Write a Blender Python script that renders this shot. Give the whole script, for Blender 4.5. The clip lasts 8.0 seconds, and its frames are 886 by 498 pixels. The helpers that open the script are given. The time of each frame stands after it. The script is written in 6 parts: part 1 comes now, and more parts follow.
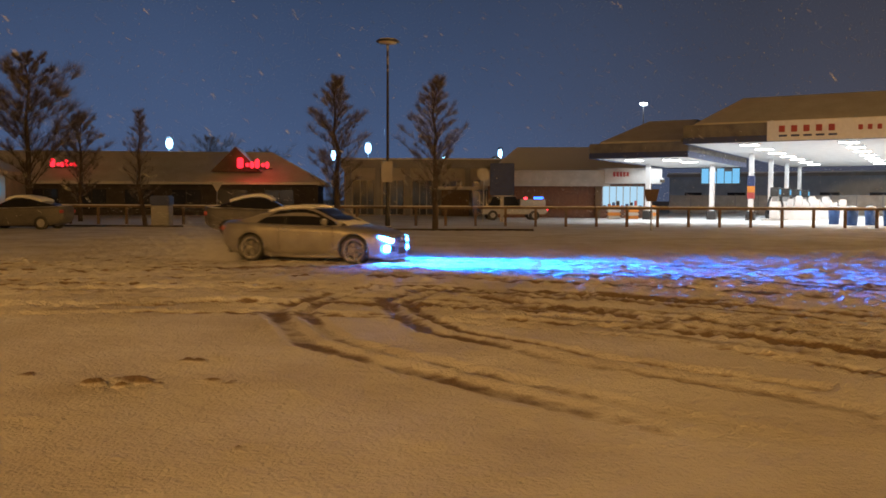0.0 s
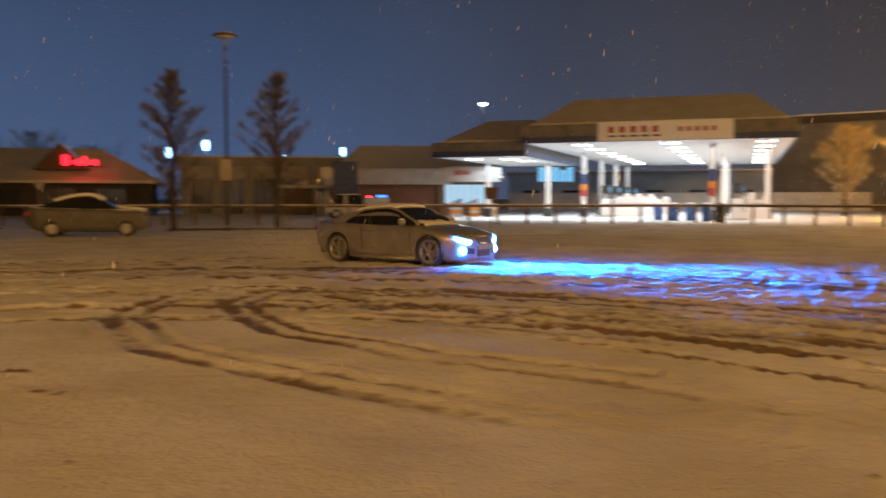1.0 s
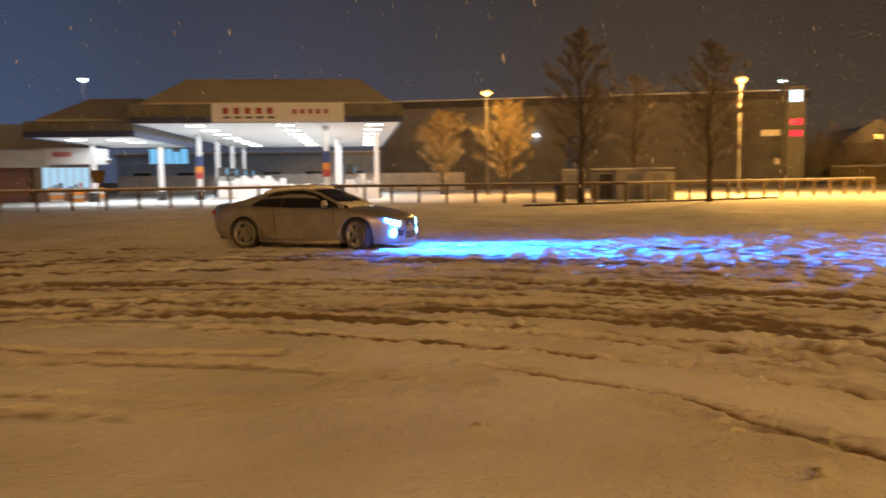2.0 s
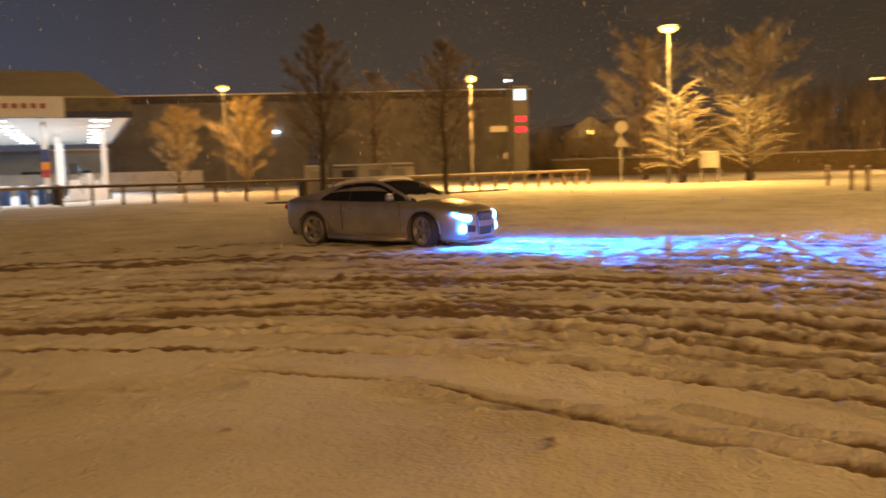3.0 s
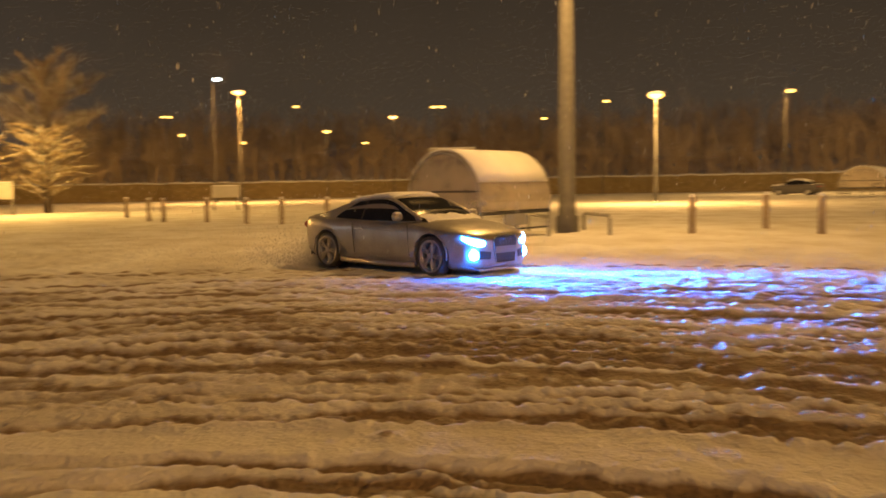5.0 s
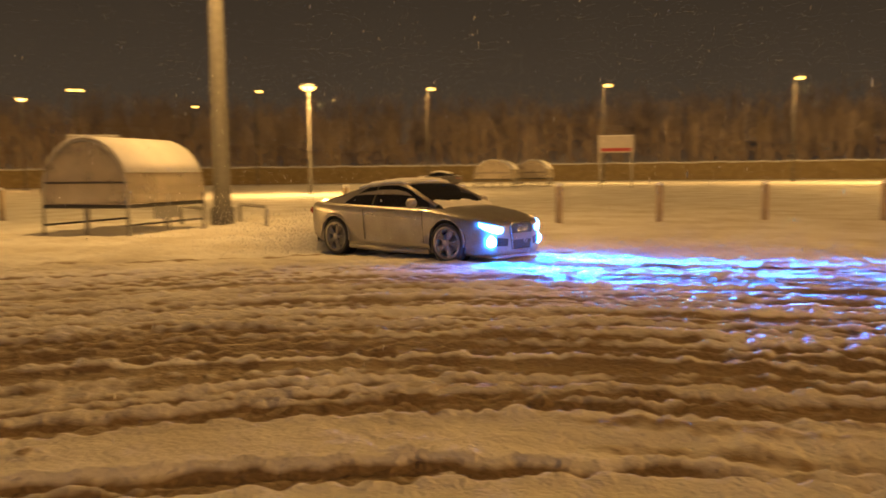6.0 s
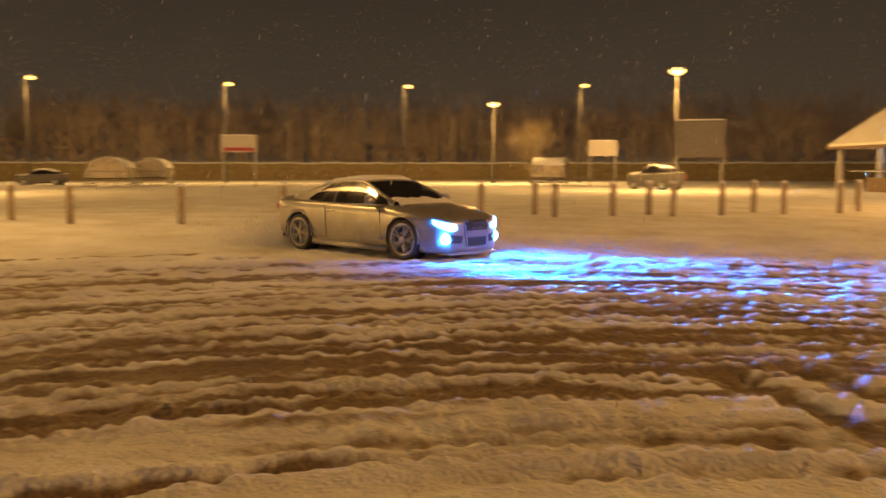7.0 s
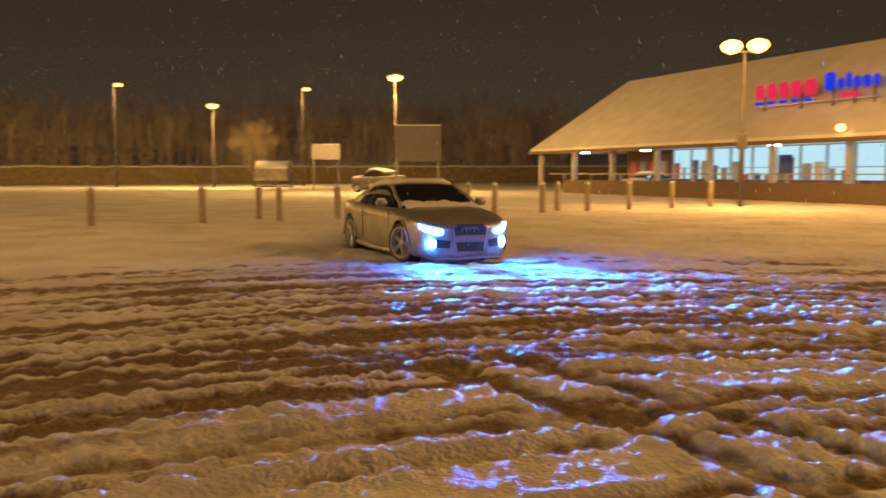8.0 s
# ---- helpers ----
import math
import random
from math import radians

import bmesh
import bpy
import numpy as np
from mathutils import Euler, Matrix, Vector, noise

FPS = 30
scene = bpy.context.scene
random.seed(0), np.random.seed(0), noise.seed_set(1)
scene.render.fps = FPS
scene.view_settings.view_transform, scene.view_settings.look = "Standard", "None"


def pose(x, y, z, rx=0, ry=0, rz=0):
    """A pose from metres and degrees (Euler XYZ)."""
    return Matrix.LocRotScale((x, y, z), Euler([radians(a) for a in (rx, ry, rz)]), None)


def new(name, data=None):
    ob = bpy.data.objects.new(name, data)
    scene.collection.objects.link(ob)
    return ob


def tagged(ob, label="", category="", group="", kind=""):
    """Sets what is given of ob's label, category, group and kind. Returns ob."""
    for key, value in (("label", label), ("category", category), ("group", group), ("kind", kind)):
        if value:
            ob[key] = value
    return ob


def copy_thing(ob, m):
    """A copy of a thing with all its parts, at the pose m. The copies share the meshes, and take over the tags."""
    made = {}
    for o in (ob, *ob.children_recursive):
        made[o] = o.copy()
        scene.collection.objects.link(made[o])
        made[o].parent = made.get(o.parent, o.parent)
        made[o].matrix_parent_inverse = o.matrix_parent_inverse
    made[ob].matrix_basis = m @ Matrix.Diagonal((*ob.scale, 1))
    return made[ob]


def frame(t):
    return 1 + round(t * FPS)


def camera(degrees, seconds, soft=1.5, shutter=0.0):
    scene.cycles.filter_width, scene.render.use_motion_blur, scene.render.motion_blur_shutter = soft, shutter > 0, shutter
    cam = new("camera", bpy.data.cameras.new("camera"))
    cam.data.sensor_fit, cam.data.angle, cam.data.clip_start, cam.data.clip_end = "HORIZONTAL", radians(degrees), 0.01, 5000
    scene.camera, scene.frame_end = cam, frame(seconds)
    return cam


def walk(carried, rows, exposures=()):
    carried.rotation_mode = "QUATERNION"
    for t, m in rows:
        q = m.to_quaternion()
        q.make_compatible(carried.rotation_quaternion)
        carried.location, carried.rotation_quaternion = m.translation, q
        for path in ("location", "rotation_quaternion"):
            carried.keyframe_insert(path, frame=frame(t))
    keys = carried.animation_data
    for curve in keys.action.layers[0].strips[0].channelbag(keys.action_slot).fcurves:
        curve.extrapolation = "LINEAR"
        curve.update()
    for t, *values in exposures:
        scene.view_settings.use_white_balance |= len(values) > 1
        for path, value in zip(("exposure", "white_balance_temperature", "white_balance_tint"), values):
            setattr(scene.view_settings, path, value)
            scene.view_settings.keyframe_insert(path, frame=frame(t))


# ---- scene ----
cam = camera(54.86, 8.0, soft=1.65, shutter=0.42)
PATH = [
    (0.0, 0, 0, 1.5, 86.73, -0.20, 0.00),
    (0.5, 0, 0, 1.5, 86.84, -0.05, -0.86),
    (1.0, 0, 0, 1.5, 86.63, 0.04, -10.45),
    (1.5, 0, 0, 1.5, 85.89, -0.13, -23.65),
    (2.0, 0, 0, 1.5, 85.25, 0.75, -35.64),
    (2.2, 0, 0, 1.5, 85.23, 0.91, -38.93),
    (3.3, 0, 0, 1.5, 84.45, 1.51, -59.40),
    (3.5, 0, 0, 1.5, 84.43, 1.18, -64.38),
    (4.0, 0, 0, 1.5, 84.56, 0.57, -75.66),
    (4.5, 0, 0, 1.5, 85.21, 0.82, -85.93),
    (4.7, 0, 0, 1.5, 85.47, 0.81, -90.45),
    (5.8, 0, 0, 1.5, 85.18, 1.08, -115.37),
    (6.0, 0, 0, 1.5, 84.81, 0.67, -120.00),
    (6.5, 0, 0, 1.5, 84.55, -0.27, -131.66),
    (7.0, 0, 0, 1.5, 84.66, -0.01, -144.76),
    (7.5, 0, 0, 1.5, 84.47, -0.24, -154.85),
    (8.0, 0, 0, 1.5, 84.88, 0.10, -163.06),
]
walk(cam, [(t, pose(*p)) for t, *p in PATH], exposures=((0.0, 0.0), (6.0, 0.0), (7.0, -0.06), (8.0, -0.26)))


# ---- light ----
def sky_world():
    """Night sky under snow cloud: blue over the retail park, brown over the street lamps."""
    w = bpy.data.worlds.new("night_sky")
    scene.world = w
    w.use_nodes = True
    n, l = w.node_tree.nodes, w.node_tree.links
    n.clear()
    co = n.new("ShaderNodeTexCoord")
    sep = n.new("ShaderNodeSeparateXYZ")
    l.new(co.outputs["Generated"], sep.inputs[0])
    # how far a direction lies towards the blue glow in the north-west
    dot = n.new("ShaderNodeVectorMath")
    dot.operation = "DOT_PRODUCT"
    a = radians(-22)
    dot.inputs[1].default_value = (math.sin(a), math.cos(a), 0)
    l.new(co.outputs["Generated"], dot.inputs[0])
    ramp = n.new("ShaderNodeValToRGB")
    e = ramp.color_ramp.elements
    e[0].position, e[0].color = 0.40, (0.036, 0.025, 0.0155, 1)
    e[1].position, e[1].color = 0.97, (0.036, 0.058, 0.118, 1)
    for p, c in ((0.68, (0.046, 0.034, 0.025, 1)), (0.87, (0.037, 0.042, 0.064, 1))):
        k = e.new(p)
        k.color = c
    half = n.new("ShaderNodeMath")
    half.operation = "MULTIPLY_ADD"
    half.inputs[1].default_value, half.inputs[2].default_value = 0.5, 0.5
    l.new(dot.outputs["Value"], half.inputs[0])
    l.new(half.outputs[0], ramp.inputs[0])
    # darker higher up, a little glow on the horizon
    up = n.new("ShaderNodeMapRange")
    up.inputs["From Min"].default_value, up.inputs["From Max"].default_value = 0.02, 0.42
    up.inputs["To Min"].default_value, up.inputs["To Max"].default_value = 1.75, 0.44
    l.new(sep.outputs["Z"], up.inputs["Value"])
    cloud = n.new("ShaderNodeTexNoise")
    cloud.inputs["Scale"].default_value, cloud.inputs["Detail"].default_value = 3.0, 4.0
    l.new(co.outputs["Generated"], cloud.inputs["Vector"])
    cm = n.new("ShaderNodeMapRange")
    cm.inputs["To Min"].default_value, cm.inputs["To Max"].default_value = 0.8, 1.2
    l.new(cloud.outputs["Fac"], cm.inputs["Value"])
    m = n.new("ShaderNodeMath")
    m.operation = "MULTIPLY"
    l.new(up.outputs[0], m.inputs[0])
    l.new(cm.outputs[0], m.inputs[1])
    bg = n.new("ShaderNodeBackground")
    l.new(ramp.outputs[0], bg.inputs["Color"])
    l.new(m.outputs[0], bg.inputs["Strength"])
    out = n.new("ShaderNodeOutputWorld")
    l.new(bg.outputs[0], out.inputs[0])


sky_world()
SODIUM = (1.0, 0.475, 0.112)
SODIUM_PALE = (1.0, 0.525, 0.138)
WHITE_LIGHT = (0.86, 0.95, 1.0)


def lamp_light(x, y, z, watts, colour=SODIUM, radius=0.35):
    """The light of a lantern, moved 2.2 m off its column towards the camera."""
    d = bpy.data.lights.new("lamp_light", "POINT")
    d.energy, d.color, d.shadow_soft_size = watts, colour, radius
    o = new("lamp_light", d)
    k = 1 - 2.2 / math.hypot(x, y)
    o.location = (x * k, y * k, z)
    return o


def polar(az, d):
    """Plan place at a bearing (degrees clockwise from north) and a distance."""
    return d * math.sin(radians(az)), d * math.cos(radians(az))


# ---- materials ----
def material(name, colour, other=None, rough=0.6, metal=0.0, scale=6.0, bump=0.0, fine=60.0, snow=0.0, glow=None, power=0.0, coat=0.0):
    """Procedural surface: two colours mixed by noise at two scales, fine relief, and snow lying on what faces up."""
    m = bpy.data.materials.new(name)
    m.use_nodes = True
    n, l = m.node_tree.nodes, m.node_tree.links
    b = n["Principled BSDF"]
    b.inputs["Metallic"].default_value = metal
    b.inputs["Coat Weight"].default_value = coat
    co = n.new("ShaderNodeTexCoord")
    big = n.new("ShaderNodeTexNoise")
    big.inputs["Scale"].default_value, big.inputs["Detail"].default_value = scale, 6.0
    l.new(co.outputs["Object"], big.inputs["Vector"])
    small = n.new("ShaderNodeTexNoise")
    small.inputs["Scale"].default_value, small.inputs["Detail"].default_value = fine, 3.0
    l.new(co.outputs["Object"], small.inputs["Vector"])
    mix = n.new("ShaderNodeMix")
    mix.data_type = "RGBA"
    other = other or tuple(c * 0.72 for c in colour)
    mix.inputs[6].default_value, mix.inputs[7].default_value = (*colour, 1), (*other, 1)
    both = n.new("ShaderNodeMath")
    both.operation = "MULTIPLY_ADD"
    both.inputs[1].default_value = 0.55
    l.new(small.outputs["Fac"], both.inputs[0])
    l.new(big.outputs["Fac"], both.inputs[2])
    spread = n.new("ShaderNodeMapRange")
    spread.inputs["From Min"].default_value, spread.inputs["From Max"].default_value = 0.45, 0.9
    l.new(both.outputs[0], spread.inputs["Value"])
    l.new(spread.outputs[0], mix.inputs[0])
    last = mix.outputs[2]
    r = n.new("ShaderNodeMapRange")
    r.inputs["To Min"].default_value, r.inputs["To Max"].default_value = max(rough - 0.1, 0.02), min(rough + 0.12, 1)
    l.new(big.outputs["Fac"], r.inputs["Value"])
    rough_out = r.outputs[0]
    if snow:
        g = n.new("ShaderNodeNewGeometry")
        sep = n.new("ShaderNodeSeparateXYZ")
        l.new(g.outputs["Normal"], sep.inputs[0])
        add = n.new("ShaderNodeMath")
        add.operation = "MULTIPLY_ADD"
        add.inputs[1].default_value = 0.5
        l.new(big.outputs["Fac"], add.inputs[0])
        l.new(sep.outputs["Z"], add.inputs[2])
        edge = n.new("ShaderNodeMapRange")
        edge.inputs["From Min"].default_value, edge.inputs["From Max"].default_value = 1.15 - snow, 1.35 - snow
        l.new(add.outputs[0], edge.inputs["Value"])
        sm = n.new("ShaderNodeMix")
        sm.data_type = "RGBA"
        sm.inputs[7].default_value = (0.74, 0.75, 0.77, 1)
        l.new(edge.outputs[0], sm.inputs[0])
        l.new(last, sm.inputs[6])
        last = sm.outputs[2]
    l.new(last, b.inputs["Base Color"])
    l.new(rough_out, b.inputs["Roughness"])
    if bump:
        bp = n.new("ShaderNodeBump")
        bp.inputs["Strength"].default_value, bp.inputs["Distance"].default_value = bump, 0.03
        l.new(small.outputs["Fac"], bp.inputs["Height"])
        l.new(bp.outputs[0], b.inputs["Normal"])
    if glow:
        b.inputs["Emission Color"].default_value = (*glow, 1)
        b.inputs["Emission Strength"].default_value = power
    return m


def snow_ground_material():
    """Fresh snow, with slush and wet asphalt showing where tyres cut into it."""
    m = bpy.data.materials.new("snow_ground")
    m.use_nodes = True
    n, l = m.node_tree.nodes, m.node_tree.links
    b = n["Principled BSDF"]
    co = n.new("ShaderNodeTexCoord")
    at = n.new("ShaderNodeAttribute")
    at.attribute_name = "slush"
    noises = []
    for s, d in ((0.55, 6.0), (6.0, 9.0), (32.0, 6.0)):
        t = n.new("ShaderNodeTexNoise")
        t.inputs["Scale"].default_value, t.inputs["Detail"].default_value = s, d
        l.new(co.outputs["Object"], t.inputs["Vector"])
        noises.append(t)
    clean = n.new("ShaderNodeMix")
    clean.data_type = "RGBA"
    clean.inputs[6].default_value, clean.inputs[7].default_value = (0.80, 0.81, 0.83, 1), (0.58, 0.56, 0.52, 1)
    sp = n.new("ShaderNodeMapRange")
    sp.inputs["From Min"].default_value, sp.inputs["From Max"].default_value = 0.38, 0.72
    l.new(noises[0].outputs["Fac"], sp.inputs["Value"])
    l.new(sp.outputs[0], clean.inputs[0])
    dirt = n.new("ShaderNodeMix")
    dirt.data_type = "RGBA"
    dirt.inputs[6].default_value, dirt.inputs[7].default_value = (0.10, 0.072, 0.044, 1), (0.36, 0.27, 0.175, 1)
    l.new(noises[2].outputs["Fac"], dirt.inputs[0])
    ad = n.new("ShaderNodeMath")
    ad.operation = "MULTIPLY_ADD"
    ad.inputs[1].default_value = 0.75
    l.new(noises[1].outputs["Fac"], ad.inputs[0])
    l.new(at.outputs["Fac"], ad.inputs[2])
    edge = n.new("ShaderNodeMapRange")
    edge.inputs["From Min"].default_value, edge.inputs["From Max"].default_value = 0.69, 1.06
    l.new(ad.outputs[0], edge.inputs["Value"])
    mix = n.new("ShaderNodeMix")
    mix.data_type = "RGBA"
    l.new(edge.outputs[0], mix.inputs[0])
    l.new(clean.outputs[2], mix.inputs[6])
    l.new(dirt.outputs[2], mix.inputs[7])
    l.new(mix.outputs[2], b.inputs["Base Color"])
    rg = n.new("ShaderNodeMapRange")
    rg.inputs["To Min"].default_value, rg.inputs["To Max"].default_value = 0.85, 0.62
    l.new(edge.outputs[0], rg.inputs["Value"])
    l.new(rg.outputs[0], b.inputs["Roughness"])
    h = n.new("ShaderNodeMath")
    h.operation = "MULTIPLY_ADD"
    h.inputs[1].default_value = 0.65
    l.new(noises[2].outputs["Fac"], h.inputs[0])
    l.new(noises[1].outputs["Fac"], h.inputs[2])
    bp = n.new("ShaderNodeBump")
    bp.inputs["Strength"].default_value, bp.inputs["Distance"].default_value = 1.0, 0.05
    l.new(h.outputs[0], bp.inputs["Height"])
    l.new(bp.outputs[0], b.inputs["Normal"])
    return m


def glow(name, colour, power):
    m = bpy.data.materials.new(name)
    m.use_nodes = True
    n, l = m.node_tree.nodes, m.node_tree.links
    n.clear()
    e = n.new("ShaderNodeEmission")
    e.inputs["Color"].default_value, e.inputs["Strength"].default_value = (*colour, 1), power
    o = n.new("ShaderNodeOutputMaterial")
    l.new(e.outputs[0], o.inputs[0])
    return m


def sheet_glass(name, colour, other, rough, **more):
    """Cloudy plastic sheet that lets some of the background through."""
    m = material(name, colour, other, rough, **more)
    m.node_tree.nodes["Principled BSDF"].inputs["Alpha"].default_value = 0.42
    return m


SNOW_GROUND = snow_ground_material()
SNOW = material("lying_snow", (0.80, 0.81, 0.83), (0.70, 0.71, 0.74), 0.7, scale=2.0, bump=0.5, fine=25)
PAINT_SILVER = material("silver_paint", (0.44, 0.43, 0.42), (0.30, 0.29, 0.275), 0.32, 0.45, scale=2.2, bump=0.05, fine=40, coat=0.5)
CAR_GLASS = material("tinted_glass", (0.012, 0.013, 0.016), (0.02, 0.02, 0.022), 0.08, scale=3)
SNOWED_PAINT = material("snowed_dark_paint", (0.05, 0.05, 0.055), (0.10, 0.095, 0.09), 0.5, scale=2.5, bump=0.3, fine=12, snow=0.12)
RUBBER = material("tyre_rubber", (0.022, 0.022, 0.022), (0.05, 0.05, 0.05), 0.8, bump=0.3)
ALLOY = material("alloy", (0.40, 0.40, 0.40), (0.26, 0.26, 0.26), 0.4, 0.4)
BLACK = material("black_plastic", (0.018, 0.018, 0.02), (0.035, 0.035, 0.036), 0.5, bump=0.2)
CHROME = material("chrome", (0.7, 0.7, 0.72), (0.6, 0.6, 0.62), 0.15, 1.0)
STEEL = material("galvanised_steel", (0.36, 0.37, 0.38), (0.27, 0.27, 0.27), 0.5, 0.6, bump=0.1)
# column grey darkened far below steel, to dim the lamp light on it
COLUMN_DIMMED = material("dimmed_column", (0.06, 0.06, 0.062), (0.04, 0.04, 0.04), 0.7, 0.0, bump=0.1, snow=0.3)
MAST_GREY = material("pale_mast_paint", (0.13, 0.127, 0.125), (0.09, 0.088, 0.086), 0.7, 0.0, bump=0.1)
TIMBER = material("weathered_timber", (0.20, 0.14, 0.085), (0.12, 0.085, 0.055), 0.8, scale=9, bump=0.5, snow=0.45)
# timber paled for the misty air in front of it, with lying snow
BOLLARD_WOOD = material("hazed_snowy_timber", (0.50, 0.42, 0.31), (0.32, 0.26, 0.18), 0.85, scale=7, bump=0.5, snow=0.5)
BARK = material("bark", (0.085, 0.065, 0.05), (0.05, 0.038, 0.03), 0.9, scale=14, bump=0.7, snow=0.25)
TWIGS = material("snowy_twigs", (0.15, 0.12, 0.10), (0.09, 0.07, 0.06), 0.9, scale=9, bump=0.3, snow=0.6)
# snowy twigs with the lamps' yellow light mixed into their colour
LAMPLIT_FROST = material("lamplit_frosted_twigs", (0.34, 0.27, 0.12), (0.20, 0.15, 0.06), 0.9, scale=6, bump=0.3, snow=0.5)
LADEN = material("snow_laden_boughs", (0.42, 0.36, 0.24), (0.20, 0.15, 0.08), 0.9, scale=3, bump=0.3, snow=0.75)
HEDGE = material("winter_hedge", (0.22, 0.175, 0.085), (0.13, 0.10, 0.05), 0.9, scale=2, bump=0.8, fine=9, snow=0.2)
BRICK = material("dark_brick", (0.23, 0.115, 0.075), (0.13, 0.07, 0.05), 0.85, scale=5, bump=0.4)
RENDER_WALL = material("pale_render", (0.52, 0.50, 0.47), (0.38, 0.36, 0.33), 0.8, scale=1.2, bump=0.2)
# pale render with the cold canopy light put into its colour
COLD_LIT_WALL = material("cold_lit_render", (0.36, 0.45, 0.58), (0.26, 0.34, 0.46), 0.8, scale=0.8, bump=0.2)
CLADDING = material("grey_cladding", (0.33, 0.34, 0.35), (0.24, 0.245, 0.25), 0.6, 0.2, scale=0.6, bump=0.15)
ROOF_TILE = material("snowed_roof", (0.16, 0.12, 0.09), (0.10, 0.08, 0.06), 0.85, scale=1.2, bump=0.4, snow=0.7)
ROOF_SNOW = material("deep_roof_snow", (0.72, 0.71, 0.70), (0.58, 0.56, 0.53), 0.8, scale=0.8, bump=0.4, fine=8)
FASCIA_BLUE = material("blue_fascia", (0.02, 0.05, 0.22), (0.03, 0.05, 0.13), 0.45, scale=1.5, bump=0.1)
FASCIA_DARK = material("snow_smeared_fascia", (0.045, 0.05, 0.065), (0.20, 0.19, 0.17), 0.7, scale=1.4, bump=0.4)
WHITE_PAINT = material("white_paint", (0.80, 0.80, 0.80), (0.68, 0.68, 0.69), 0.45, scale=1.5)
WHITE_LIT = material("backlit_white_panel", (0.80, 0.80, 0.80), (0.7, 0.7, 0.7), 0.5, glow=(1.0, 0.95, 0.85), power=0.02)
MURKY_CLAD = material("dull_cladding", (0.17, 0.165, 0.16), (0.11, 0.105, 0.10), 0.75, scale=0.5, bump=0.2)
DARK_WALL = material("dark_wall", (0.07, 0.06, 0.055), (0.045, 0.04, 0.038), 0.8, scale=1.5, bump=0.2)
DARK_GLASS = material("dark_window", (0.02, 0.025, 0.035), (0.03, 0.035, 0.05), 0.12, scale=1)
SHELTER_SHEET = sheet_glass("frosted_shelter_sheet", (0.66, 0.60, 0.50), (0.50, 0.45, 0.36), 0.85, scale=1.6, bump=0.3)
SIGN_WHITE = material("sign_face", (0.52, 0.50, 0.46), (0.42, 0.40, 0.37), 0.6, scale=3)
SIGN_BLUE = material("blue_sign", (0.03, 0.06, 0.20), (0.02, 0.04, 0.14), 0.5, scale=3)
RED_PAINT = material("red_print", (0.42, 0.05, 0.05), (0.33, 0.05, 0.05), 0.5)
ORANGE_PAINT = material("orange_print", (0.65, 0.25, 0.03), (0.55, 0.2, 0.03), 0.5)
BIN_BLUE = material("blue_plastic", (0.05, 0.13, 0.36), (0.04, 0.10, 0.28), 0.5, snow=0.3)
EARTH_BANK = material("snowy_bank", (0.12, 0.095, 0.07), (0.07, 0.055, 0.04), 0.95, scale=0.12, bump=0.8, fine=2, snow=0.42)
WOOD_FAR = material("far_woods", (0.42, 0.35, 0.26), (0.27, 0.22, 0.16), 0.95, scale=0.5, bump=0.4, fine=6, snow=0.2)
SODIUM_GLOW = glow("sodium_bowl", (1.0, 0.50, 0.11), 9.0)
SODIUM_FAR = glow("sodium_bowl_far", (1.0, 0.54, 0.10), 6.0)
LED_GLOW = glow("white_lantern", (0.80, 0.92, 1.0), 16.0)
BLUE_GLOW = glow("cold_lantern", (0.30, 0.62, 1.0), 8.0)
CANOPY_GLOW = glow("canopy_downlight", (0.97, 1.0, 0.98), 14.0)
SHOP_GLOW = glow("lit_shop_interior", (0.50, 0.78, 1.0), 0.9)
STORE_GLOW = glow("lit_store_interior", (0.55, 0.88, 1.0), 1.1)
RED_SIGN = glow("red_neon", (1.0, 0.02, 0.035), 3.0)
PINK_SIGN = glow("red_sign_face", (1.0, 0.03, 0.09), 0.95)
BLUE_SIGN_GLOW = glow("blue_sign_face", (0.015, 0.05, 0.9), 1.0)
CYAN_GLOW = glow("cyan_panel", (0.22, 0.62, 1.0), 0.9)
RED_LAMP = glow("red_lamp", (1.0, 0.03, 0.05), 6.0)
BLUE_LAMP = glow("blue_lamp", (0.03, 0.15, 1.0), 5.0)
def lens_glow(name, colour, power, clear):
    """A glowing lens that also lets the beam behind it through."""
    m = glow(name, colour, power)
    n, l = m.node_tree.nodes, m.node_tree.links
    tr, mix = n.new("ShaderNodeBsdfTransparent"), n.new("ShaderNodeMixShader")
    mix.inputs[0].default_value = clear
    l.new(n["Emission"].outputs[0], mix.inputs[1])
    l.new(tr.outputs[0], mix.inputs[2])
    l.new(mix.outputs[0], n["Material Output"].inputs[0])
    return m


HEADLIGHT_LENS = glow("headlight_lens", (0.016, 0.21, 1.0), 300.0)
FOG_LENS = lens_glow("fog_lamp_lens", (0.006, 0.18, 1.0), 3500.0, 0.6)
BEAM = glow("headlight_beam", (0.003, 0.19, 1.0), 1150000.0)


# ---- mesh tools ----
def mesh_object(name, bm, mat, parent=None, label="", smooth=False):
    me = bpy.data.meshes.new(name)
    bmesh.ops.recalc_face_normals(bm, faces=bm.faces[:])
    bm.to_mesh(me)
    bm.free()
    if smooth:
        for p in me.polygons:
            p.use_smooth = True
    for k in (mat if isinstance(mat, (list, tuple)) else [mat]):
        me.materials.append(k)
    o = new(name, me)
    if parent:
        o.parent = parent
    if label:
        tagged(o, label)
    return o


def part(name, bm, mat, parent, label="", smooth=False):
    return mesh_object(name, bm, mat, parent, label, smooth)


